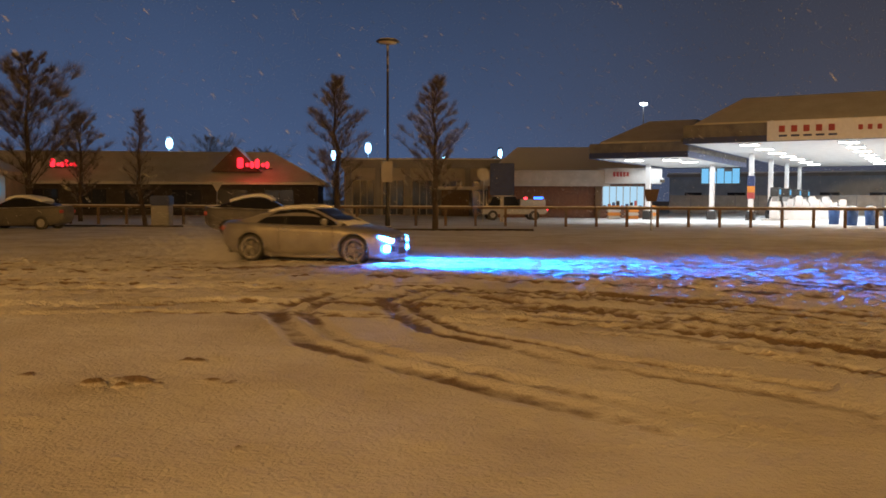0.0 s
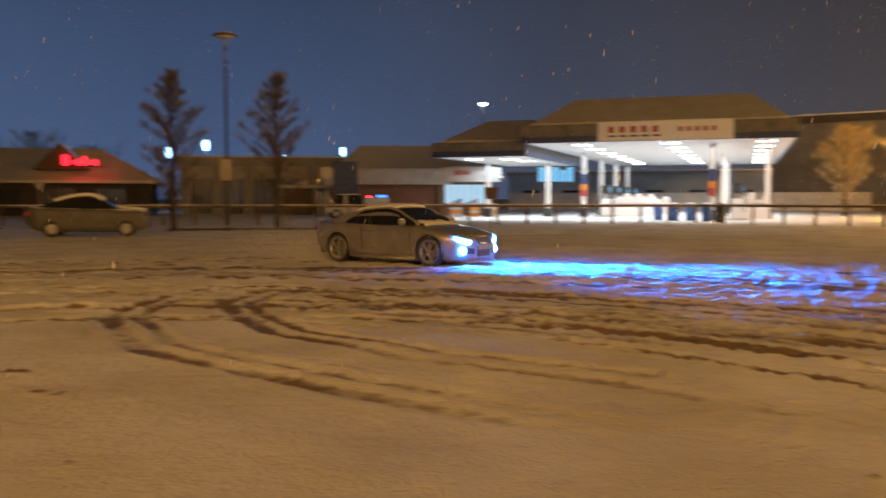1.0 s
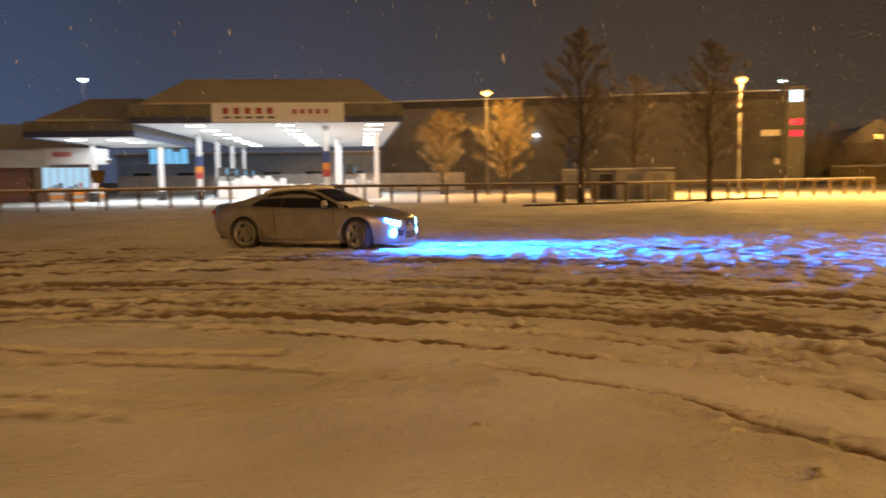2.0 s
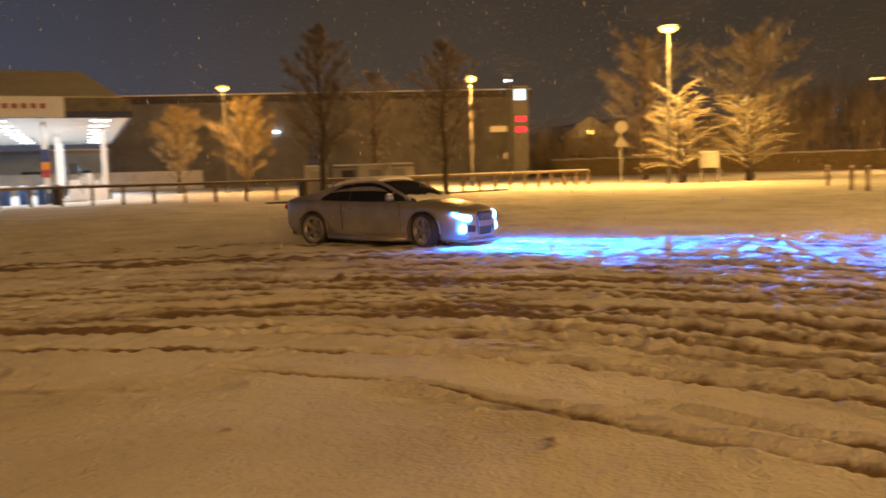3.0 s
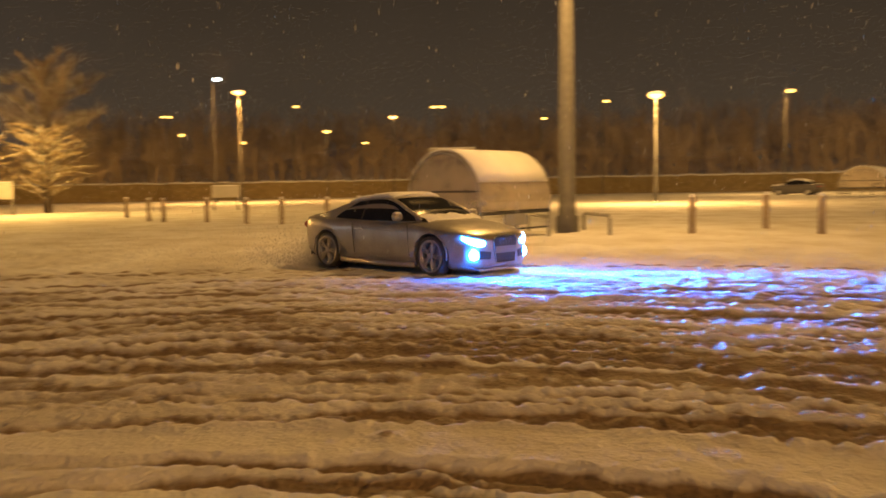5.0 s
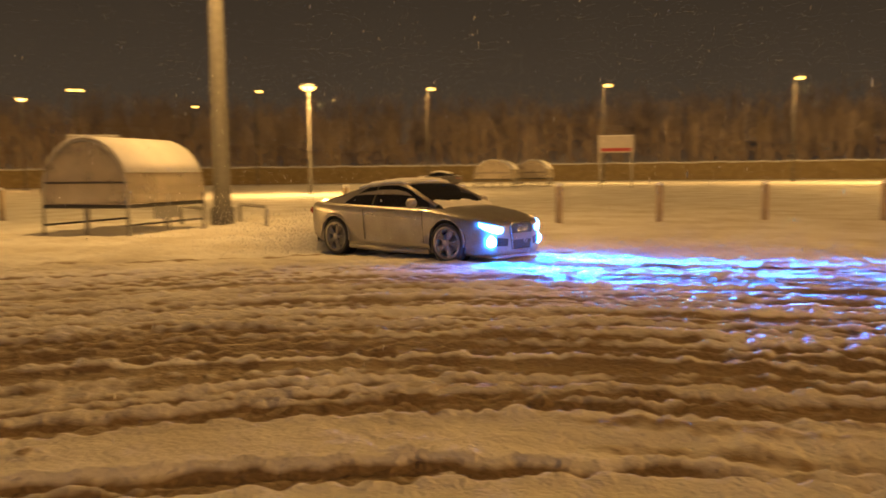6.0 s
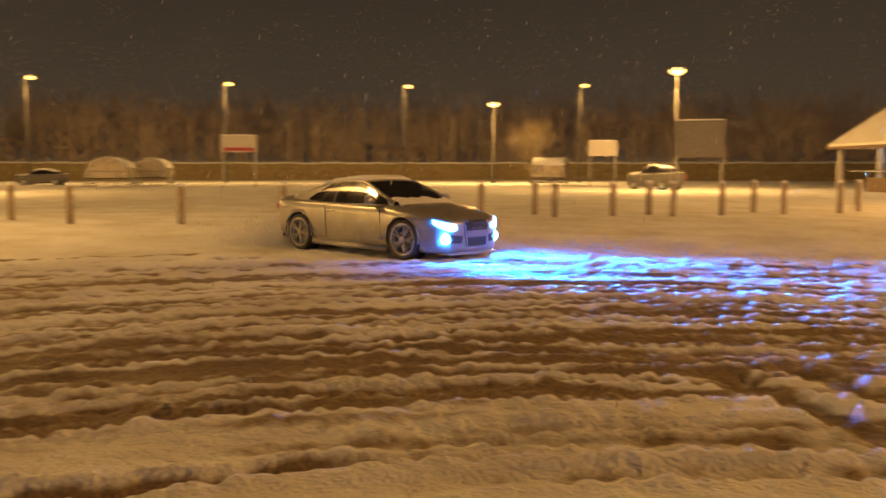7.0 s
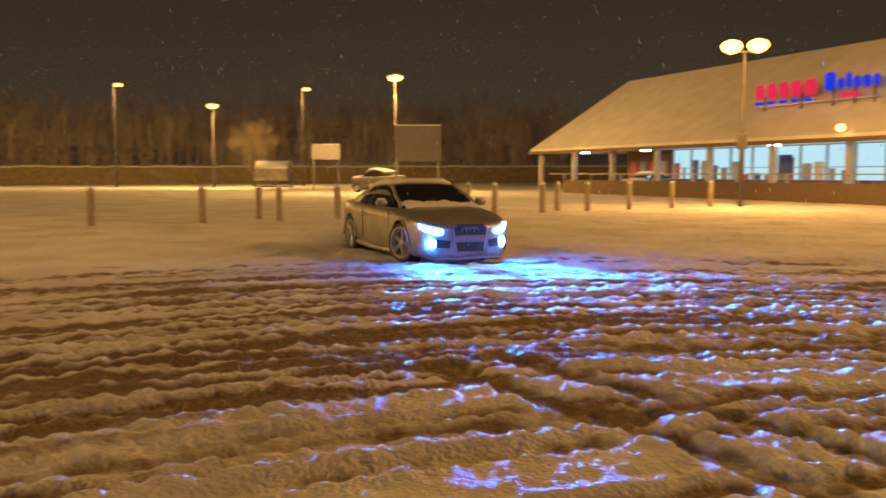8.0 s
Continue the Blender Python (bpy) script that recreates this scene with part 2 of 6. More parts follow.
def thing(name, x, y, label, category, z=0.0, turn=0.0, group="", kind=""):
    o = new(name)
    o.matrix_basis = pose(x, y, z, 0, 0, turn)
    return tagged(o, label, category, group, kind)


def box(x0, x1, y0, y1, z0, z1, bevel=0.0, bm=None, m=None):
    own = bm is None
    bm = bm or bmesh.new()
    r = bmesh.ops.create_cube(bm, size=1.0)
    vs = r["verts"]
    for v in vs:
        v.co = Vector(((v.co.x + 0.5) * (x1 - x0) + x0, (v.co.y + 0.5) * (y1 - y0) + y0, (v.co.z + 0.5) * (z1 - z0) + z0))
    if m:
        bmesh.ops.transform(bm, matrix=m, verts=vs)
    if bevel and own:
        bmesh.ops.bevel(bm, geom=bm.edges[:], offset=bevel, segments=2, affect="EDGES")
    return bm


def tube(points, radii, sides=8, bm=None, caps=True):
    """A round tube through points, with a radius at each."""
    bm = bm or bmesh.new()
    pts = [Vector(p) for p in points]
    rings = []
    for i, p in enumerate(pts):
        d = (pts[min(i + 1, len(pts) - 1)] - pts[max(i - 1, 0)]).normalized()
        a = d.orthogonal().normalized() if abs(d.z) < 0.9 else Vector((1, 0, 0))
        a = (a - d * a.dot(d)).normalized()
        b = d.cross(a)
        r = radii[i] if isinstance(radii, (list, tuple)) else radii
        rings.append([bm.verts.new(p + (a * math.cos(k) + b * math.sin(k)) * r) for k in [2 * math.pi * j / sides for j in range(sides)]])
    for u, v in zip(rings, rings[1:]):
        for j in range(sides):
            bm.faces.new((u[j], u[(j + 1) % sides], v[(j + 1) % sides], v[j]))
    if caps:
        bm.faces.new(rings[0][::-1])
        bm.faces.new(rings[-1])
    return bm


def lathe(profile, sides=20, bm=None, axis="Z", at=(0, 0, 0), ring_only=False):
    """Turns (radius, height) points round an axis; ring_only closes the profile on itself and leaves the middle open."""
    bm = bm or bmesh.new()
    rings = []
    for r, h in profile:
        ring = []
        for j in range(sides):
            k = 2 * math.pi * j / sides
            c = (r * math.cos(k), r * math.sin(k), h)
            if axis == "Y":
                c = (c[0], c[2], c[1])
            ring.append(bm.verts.new(Vector(c) + Vector(at)))
        rings.append(ring)
    for u, v in zip(rings, rings[1:] + rings[:1] if ring_only else rings[1:]):
        for j in range(sides):
            bm.faces.new((u[j], u[(j + 1) % sides], v[(j + 1) % sides], v[j]))
    if not ring_only:
        bm.faces.new(rings[0][::-1])
        bm.faces.new(rings[-1])
    return bm


def prism(outline, h0, h1, bm=None):
    """A flat outline in plan, pulled up from h0 to h1."""
    bm = bm or bmesh.new()
    a = [bm.verts.new((x, y, h0)) for x, y in outline]
    b = [bm.verts.new((x, y, h1)) for x, y in outline]
    k = len(outline)
    for i in range(k):
        bm.faces.new((a[i], a[(i + 1) % k], b[(i + 1) % k], b[i]))
    bm.faces.new(a[::-1])
    bm.faces.new(b)
    return bm


def hip_roof(x0, x1, y0, y1, z0, z1, inset_x, inset_y, bm=None, thick=0.25, right=None):
    """A hipped roof with an eave board, over a rectangle."""
    bm = bm or bmesh.new()
    right = inset_x if right is None else right
    low = [bm.verts.new(c) for c in ((x0, y0, z0), (x1, y0, z0), (x1, y1, z0), (x0, y1, z0))]
    eave = [bm.verts.new((v.co.x, v.co.y, z0 + thick)) for v in low]
    top = [bm.verts.new(c) for c in ((x0 + inset_x, y0 + inset_y, z1), (x1 - right, y0 + inset_y, z1), (x1 - right, y1 - inset_y, z1), (x0 + inset_x, y1 - inset_y, z1))]
    for u, v in ((low, eave), (eave, top)):
        for i in range(4):
            bm.faces.new((u[i], u[(i + 1) % 4], v[(i + 1) % 4], v[i]))
    bm.faces.new(low[::-1])
    bm.faces.new(top)
    return bm


# ---- ground ----
TURN_X, TURN_Y = -3.3, 1.9  # middle of the turns that cars have driven here


def tyre_arcs():
    """Tyre tracks as circles round the turning cars: centre, radius, half width, depth, start and end bearing."""
    rnd = random.Random(4)
    arcs = []

    def passes(n, r0, r1, a0, a1, off, d0, d1, spread=30):
        for i in range(n):
            r = r0 + (r1 - r0) * (i + rnd.uniform(-0.4, 0.4)) / n
            arcs.append((TURN_X + rnd.uniform(-off, off), TURN_Y + rnd.uniform(-off, off), r, rnd.uniform(0.055, 0.16), rnd.uniform(d0, d1), a0 + rnd.uniform(-spread, spread), a1 + rnd.uniform(-spread, spread)))
    passes(34, 9.6, 17.6, -15, 215, 0.7, 0.035, 0.07)
    passes(22, 8.4, 14.5, 60, 225, 0.6, 0.045, 0.085)
    passes(9, 16.5, 20.5, -70, 120, 0.5, 0.03, 0.055)
    passes(13, 6.2, 8.8, 138, 240, 0.5, 0.03, 0.06, 15)
    return arcs


# single tracks through plan points: half width, depth, points
TRACKS = [
    (0.17, 0.035, ((-1.2, 14.9), (-1.9, 13.7), (-2.3, 11.6), (-1.45, 8.9), (-0.7, 7.95), (0.17, 7.0), (0.9, 6.2), (1.74, 5.3), (2.6, 4.4))),
    (0.13, 0.03, ((-0.9, 14.7), (-1.6, 13.4), (-1.9, 11.4), (-1.1, 9.1), (-0.4, 8.2), (0.5, 7.25), (1.25, 6.45), (2.1, 5.5), (3.0, 4.6))),
    (0.16, 0.035, ((-0.4, 14.2), (-0.9, 12.9), (-0.63, 11.3), (-0.15, 9.6), (0.5, 8.9), (1.14, 7.95), (1.98, 7.2), (2.7, 6.6), (3.1, 6.0), (3.8, 5.0))),
    (0.12, 0.04, ((-0.1, 14.0), (-0.55, 12.7), (-0.3, 11.2), (0.2, 9.8), (0.8, 9.1), (1.5, 8.2), (2.3, 7.5), (3.1, 6.9))),
    (0.15, 0.06, ((1.66, 12.2), (2.84, 10.3), (3.77, 9.2), (4.6, 7.9), (5.6, 6.6))),
    (0.18, 0.055, ((0.5, 13.4), (2.4, 11.6), (4.2, 10.2), (5.4, 9.0), (7.2, 7.0), (8.6, 4.6))),
    (0.055, 0.05, ((4.2, 5.55), (4.6, 3.85), (4.53, 2.1), (4.42, 0.54), (3.94, -0.7))),
    (0.15, 0.06, ((1.9, -6.3), (1.0, -5.6), (0.35, -5.1), (-0.3, -4.5), (-0.9, -3.9), (-1.7, -3.1))),
    (0.16, 0.06, ((1.5, -6.8), (0.6, -6.1), (-0.1, -5.6), (-0.75, -5.0), (-1.4, -4.3), (-2.2, -3.4))),
]
DIRT = [(-2.85, 6.75, 0.30), (-2.45, 6.9, 0.22), (-3.4, 7.2, 0.12), (-1.9, 6.9, 0.14), (-2.3, 7.9, 0.13), (4.3, 1.7, 0.11), (4.6, 2.6, 0.10), (3.9, 2.3, 0.08), (1.7, 12.0, 0.14), (-1.2, 5.1, 0.07), (3.2, 4.0, 0.09), (4.9, -0.3, 0.12)]


def lattice(X, Y, scale, seed):
    """Smooth noise of about one cycle per scale metres, from -1 to 1."""
    g = np.random.RandomState(seed).uniform(-1, 1, (256, 256))
    x, y = X / scale + 57.3, Y / scale + 91.7
    i, j = np.floor(x).astype(int), np.floor(y).astype(int)
    u, v = x - i, y - j
    u, v = u * u * (3 - 2 * u), v * v * (3 - 2 * v)
    i0, i1, j0, j1 = i % 256, (i + 1) % 256, j % 256, (j + 1) % 256
    return (g[i0, j0] * (1 - u) + g[i1, j0] * u) * (1 - v) + (g[i0, j1] * (1 - u) + g[i1, j1] * u) * v


def snow_height(X, Y):
    """Height of the snow and how far tyres have churned it, for arrays of plan places."""
    R = np.hypot(X, Y)
    Q, B = np.hypot(X - TURN_X, Y - TURN_Y), np.degrees(np.arctan2(X - TURN_X, Y - TURN_Y))
    B = np.where(B < -120, B + 360, B)
    along = np.radians(B) * 11.0  # distance along the turn, for marks drawn out by the wheels
    big, mid, small, tiny, grit = lattice(X, Y, 2.6, 1), lattice(X, Y, 0.75, 2), lattice(X, Y, 0.26, 3), lattice(X, Y, 0.11, 4), lattice(X, Y, 0.055, 5)
    long_mid, long_small = lattice(Q, along / 7, 0.34, 21), lattice(Q, along / 6, 0.13, 22)
    H = 0.016 * big + 0.007 * mid + 0.0035 * small + 0.0016 * tiny + 0.001 * grit
    cuts, lips, S = np.zeros_like(X), np.zeros_like(X), np.zeros_like(X)
    drift = 0.14 * lattice(X, Y, 3.5, 6) + 0.025 * mid + 0.03 * small + 0.02 * tiny + 0.02 * lattice(X, Y, 0.45, 16)
    ragged = np.clip(0.6 + 0.6 * lattice(Q, along / 4, 0.3, 7) + 0.2 * small + 0.35 * tiny + 0.35 * grit, 0, 1.6)
    patchy = np.clip(0.9 + 0.5 * lattice(Q, along / 7, 0.6, 8) + 0.25 * small, 0.25, 1.3)

    def cut(s, w, d, on, dirty=1.0):
        nonlocal cuts, lips, S
        k = s / w
        c = np.exp(-k ** 4) * on
        lip = (np.exp(-((k - 1.45) / 0.4) ** 2) + np.exp(-((k + 1.45) / 0.4) ** 2)) * on
        cuts = np.maximum(cuts * (1 - 0.5 * lip), d * c)
        lips = np.maximum(lips * (1 - 0.9 * c), 0.45 * d * lip * ragged)
        S = np.maximum(S * (1 - 0.45 * np.clip(lip * ragged, 0, 1)), c * patchy * min(1.0, 0.45 + d / 0.09) * dirty)

    for cx, cy, r, w, d, a0, a1 in tyre_arcs():
        q = np.hypot(X - cx, Y - cy)
        az = np.degrees(np.arctan2(X - cx, Y - cy))
        az = np.where(az < a0 - 40, az + 360, az)
        on = np.clip((az - a0) / 12, 0, 1) * np.clip((a1 - az) / 12, 0, 1)
        cut(q - r - drift, w, d, on, np.interp(az, [20, 75], [0.95, 1.0]))
    for w, d, pts in TRACKS:
        best = np.full_like(X, 99.0)
        for (ax, ay), (bx, by) in zip(pts, pts[1:]):
            f = np.clip(((X - ax) * (bx - ax) + (Y - ay) * (by - ay)) / ((bx - ax) ** 2 + (by - ay) ** 2), 0, 1)
            best = np.minimum(best, np.hypot(X - ax - f * (bx - ax), Y - ay - f * (by - ay)))
        cut(best + 0.3 * drift, w, d, np.where((Y > 0) & (w > 0.1), np.clip((R - 4.8) / 2.6, 0, 1), 1.0), 0.9)
    # churned ground between the passes, drawn out along the turn, and loose lumps of thrown snow
    zone = np.clip((Q - np.interp(B, [110, 160], [8.6, 6.4])) / 1.0, 0, 1) * np.clip((19.0 - Q) / 3.0, 0, 1) * np.interp(B, [-50, 0, 50], [0.25, 0.7, 1.0])
    churn = np.clip(0.35 + 0.8 * long_mid + 0.5 * long_small + 0.35 * big, 0, 1)
    S = np.maximum(S, zone * churn * 0.66 - 0.5 * lips / 0.03 * zone)
    H = H - cuts + np.minimum(lips, 0.034 + 0.02 * np.clip((9 - R) / 3, 0, 1)) + zone * (0.014 * long_small + 0.012 * long_mid + 0.008 * tiny + 0.009 * grit)
    far = np.clip((R - 11) / 5, 0, 1)
    H = H + far * (0.016 * small + 0.024 * lattice(X, Y, 0.19, 14) + 0.012 * lattice(X, Y, 0.12, 15))
    H = H + np.clip((8 - R) / 3, 0, 1) * np.interp(B, [90, 140], [0, 0.7]) * (0.010 * lattice(X, Y, 0.2, 17) + 0.007 * tiny + 0.005 * grit)
    lumps = np.clip(lattice(X, Y, 0.13, 10) * 0.75 + 0.5 * lattice(X, Y, 0.9, 11) - 0.6, 0, 1)
    H = H + lumps * 0.05 * (0.6 + zone)
    for x, y, r in DIRT:
        k = np.exp(-(((X - x) / (1.6 * r)) ** 2 + ((Y - y) / (0.8 * r)) ** 2)) * np.clip(0.15 + 1.4 * small + 1.3 * tiny + 0.8 * grit, 0, 1.5)
        S, H = np.maximum(S, 1.05 * k), H + 0.03 * k
    return H, np.clip(S, 0, 1.3)


def ground():
    """One sheet: fine round the camera, coarse to the horizon."""
    rings = [3.2]
    while rings[-1] < 34:
        rings.append(rings[-1] + 0.034 + 0.0030 * (rings[-1] - 3.2))
    while rings[-1] < 2600:
        rings.append(rings[-1] * 1.12)
    rings = [0.0, 1.6] + rings
    fine = np.radians(np.concatenate([np.arange(-34, 196, 0.21), np.arange(196, 326, 5.0)]))
    R, A = np.meshgrid(np.array(rings), fine, indexing="ij")
    X, Y = R * np.sin(A), R * np.cos(A)
    H, S = snow_height(X, Y)
    fade = np.clip((60 - R) / 25, 0, 1)
    H, S = H * fade, S * np.clip((32 - R) / 10, 0, 1)
    H[0], S[0] = H[0, 0], 0
    nr, na = R.shape
    co = np.stack([X, Y, H], -1).reshape(-1, 3)
    i, j = np.meshgrid(np.arange(nr - 1), np.arange(na), indexing="ij")
    k = (j + 1) % na
    quads = np.stack([i * na + j, (i + 1) * na + j, (i + 1) * na + k, i * na + k], -1).reshape(-1, 4)
    me = bpy.data.meshes.new("ground")
    me.vertices.add(len(co))
    me.vertices.foreach_set("co", co.ravel())
    me.loops.add(quads.size)
    me.loops.foreach_set("vertex_index", quads[:, ::-1].ravel().astype(np.int32))
    me.polygons.add(len(quads))
    me.polygons.foreach_set("loop_start", (np.arange(len(quads)) * 4).astype(np.int32))
    me.polygons.foreach_set("use_smooth", np.ones(len(quads), dtype=bool))
    me.update(calc_edges=True)
    at = me.attributes.new("slush", "FLOAT", "POINT")
    at.data.foreach_set("value", S.ravel().astype(np.float32))
    me.materials.append(SNOW_GROUND)
    tagged(new("ground", me), "snow-covered car park cut by slushy brown tyre tracks", "ground", kind="structure")


ground()


# ---- columns and lamps ----
BALL = ((0.15, -1.3), (0.55, -1.2), (0.85, -0.92), (0.95, -0.6), (0.85, -0.28), (0.6, -0.05), (0.5, 0.0))
BOWL = ((0.3, -0.34), (0.7, -0.25), (0.95, -0.06), (0.97, 0.0))
DISH = ((0.4, -0.12), (0.9, -0.05), (0.97, 0.0))


def street_lamp(az, d, el, bowl=SODIUM_GLOW, size=0.55, watts=0, colour=SODIUM, label="", column=0.075, lit=True):
    """A tapered lighting column with a flat round lantern on top."""
    x, y = polar(az, d)
    h = 1.5 + d * math.tan(radians(el))
    t = thing("street_lamp", x, y, label or "tall grey lighting column with a lit round sodium lantern", "street lamp", group="lighting columns")
    part("column", tube([(0, 0, -0.1), (0, 0, 1.1), (0, 0, 1.2), (0, 0, h + 0.02)], [column * 1.7, column * 1.7, column * 1.1, column * 0.75], 10), COLUMN_DIMMED, t, smooth=True)
    part("base_plate", lathe([(column * 3, 0), (column * 3, 0.06), (column * 2, 0.1)], 12), COLUMN_DIMMED, t)
    part("lantern", lathe([(size * 0.9, h + 0.004), (size * 0.98, h + 0.01), (size * 1.0, h + 0.02), (size, h + 0.06), (size * 0.8, h + 0.16), (size * 0.3, h + 0.22)], 18), COLUMN_DIMMED, t, "flat round lantern head", True)
    part("bowl", lathe([(0.84 * size * r, h + 0.84 * k) for r, k in (BALL if bowl is BLUE_GLOW else BOWL if lit else DISH)], 18), bowl if lit else SIGN_WHITE, t, "glowing bowl" if lit else "unlit bowl", True)
    if watts:
        lamp_light(x, y, h - 0.75, watts, colour)
    return t


def arm_lamp(az, d, el, bowl, turn=0.0, size=0.4, heads=1, watts=0, colour=SODIUM, label=""):
    """A slim column with one or two short arms and flat lanterns."""
    x, y = polar(az, d)
    h = 1.5 + d * math.tan(radians(el))
    t = thing("street_lamp", x, y, label or "slim lighting column with flat lit lantern on an arm", "street lamp", turn=turn, group="far lighting columns")
    part("column", tube([(0, 0, -0.1), (0, 0, 1.3), (0, 0, h)], [0.11, 0.1, 0.06], 8), COLUMN_DIMMED, t)
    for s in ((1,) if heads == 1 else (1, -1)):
        part("arm", tube([(0, 0, h - 0.1), (s * 0.3, 0, h + 0.1), (s * 0.5, 0, h + 0.12)], 0.035, 6), COLUMN_DIMMED, t)
        k = part("lantern", box(s * 0.5 - size, s * 0.5 + size, -0.2, 0.2, h + 0.08, h + 0.22, 0.03), COLUMN_DIMMED, t)
        part("bowl", box(s * 0.5 - size * 0.92, s * 0.5 + size * 0.92, -0.19, 0.19, h - 0.16, h + 0.075, 0.04), bowl, k)
    if watts:
        lamp_light(x, y, h - 0.7, watts, colour)
    return t


def lamps():
    street_lamp(-3.7, 46, 10.3, lit=False, size=0.62, label="tall lighting column with an unlit snow-capped lantern")
    for az, d, el, s in ((-17.7, 95, 3.85, 0.75), (-7.3, 95, 3.25, 0.55), (-5.0, 95, 3.75, 0.7), (0.1, 100, 2.9, 0.6), (3.8, 100, 3.4, 0.5), (3.5, 88, 2.8, 0.75)):
        street_lamp(az, d, el, BLUE_GLOW, s * 0.62, watts=2500 if s > 0.65 else 0, colour=(0.30, 0.58, 1.0), label="lighting column with a cold blue-white lantern")
    street_lamp(13.1, 110, 6.3, LED_GLOW, 0.6, label="tall mast with a white floodlight")
    street_lamp(38.6, 75, 5.6, watts=4500)
    street_lamp(54.7, 68, 5.9, watts=20000)
    street_lamp(57.2, 110, 5.7, LED_GLOW, 0.5, label="lighting column with a cold white lantern")
    street_lamp(67.5, 62, 8.45, size=0.75, watts=15000, colour=(1.0, 0.55, 0.12))
    street_lamp(84.0, 95, 6.2, SODIUM_GLOW, 0.75, watts=18000)
    street_lamp(89.6, 110, 3.7, SODIUM_FAR, 0.6)
    street_lamp(94.0, 105, 4.6, SODIUM_GLOW, 0.6)
    street_lamp(80.4, 130, 3.5, SODIUM_FAR, 0.5)
    street_lamp(84.2, 135, 3.0, SODIUM_FAR, 0.5)
    for az, d, el, n in ((79.5, 150, 4.6, 2), (87.4, 120, 5.3, 1), (91.9, 130, 2.9, 1), (97.0, 110, 5.2, 2), (103.8, 130, 4.3, 1), (107.8, 110, 5.3, 1)):
        arm_lamp(az, d, el, SODIUM_FAR, turn=-az, heads=n)
    arm_lamp(82.4, 100, 7.0, LED_GLOW, turn=-82)
    street_lamp(111.2, 62, 5.6, size=0.62, watts=10500, colour=SODIUM_PALE)
    for az in (119.0, 130.6, 142.2, 153.8):
        arm_lamp(az, 98, 5.45, SODIUM_FAR, turn=-az + 20, size=0.42, watts=5500, colour=SODIUM_PALE)
    street_lamp(148.1, 90, 4.3, size=0.7, watts=8000, colour=SODIUM_PALE)
    street_lamp(159.9, 64, 6.25, size=0.68, watts=10500, colour=SODIUM_PALE)
    # column with a pair of globes before the store
    x, y = polar(182.25, 40)
    t = thing("street_lamp", x, y, "lighting column with two glowing sodium globes", "street lamp", turn=-2)
    h = 1.5 + 40 * math.tan(radians(7.75))
    part("column", tube([(0, 0, -0.1), (0, 0, 2.5), (0, 0, 2.55), (0, 0, h - 0.2)], [0.11, 0.11, 0.07, 0.055], 10), COLUMN_DIMMED, t)
    part("cross_arm", tube([(-0.55, 0, h - 0.3), (0, 0, h - 0.22), (0.55, 0, h - 0.3)], 0.035, 6), COLUMN_DIMMED, t)
    part("junction_box", box(-0.22, 0.22, -0.12, 0.12, 2.5, 3.15, 0.03), COLUMN_DIMMED, t)
    for s in (-1, 1):
        g = part("globe", lathe([(0.1, h - 0.3), (0.36, h - 0.16), (0.46, h + 0.02), (0.36, h + 0.2), (0.1, h + 0.3)], 16), SODIUM_GLOW, t, "glowing globe", True)
        g.location.x = s * 0.55
    lamp_light(x, y + 0.9, h - 0.7, 5000)
    # the thick mast of the car park
    x, y = polar(105.5, 26.0)
    t = thing("light_mast", x, y, "thick pale lighting mast with low hoop guards", "light mast")
    part("mast", tube([(0, 0, -0.1), (0, 0, 0.5), (0, 0, 0.55), (0, 0, 12.2)], [0.34, 0.34, 0.26, 0.17], 16), MAST_GREY, t, smooth=True)
    for s in (-1, 1):
        part("lantern", box(s * 0.65 - 0.5, s * 0.65 + 0.5, -0.25, 0.25, 12.1, 12.35, 0.05), COLUMN_DIMMED, t)
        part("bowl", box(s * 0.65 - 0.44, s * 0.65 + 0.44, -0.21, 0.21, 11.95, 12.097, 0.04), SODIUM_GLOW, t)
    part("cross_arm", box(-0.4, 0.4, -0.05, 0.05, 12.15, 12.25), COLUMN_DIMMED, t)
    for a, b in (((-1.3, -0.9), (1.3, -0.9)), ((-1.3, 0.9), (1.3, 0.9))):
        part("guard", tube([(*a, -0.05), (*a, 0.45), (a[0] + 0.12, a[1], 0.55), (b[0] - 0.12, b[1], 0.55), (*b, 0.45), (*b, -0.05)], 0.05, 8), STEEL, t, "low steel hoop guard", True)
    lamp_light(x - 0.6, y, 11.5, MAST_WATTS * 0.55, SODIUM_PALE)
    # its twins beside and behind the camera, which light the snow at its feet
    for az, d, f in ((-122, 31, 2.1), (215, 32, 0.42)):
        street_lamp(az, d, 24.0, size=0.6, watts=MAST_WATTS * f)


MAST_WATTS = 10500.0
lamps()


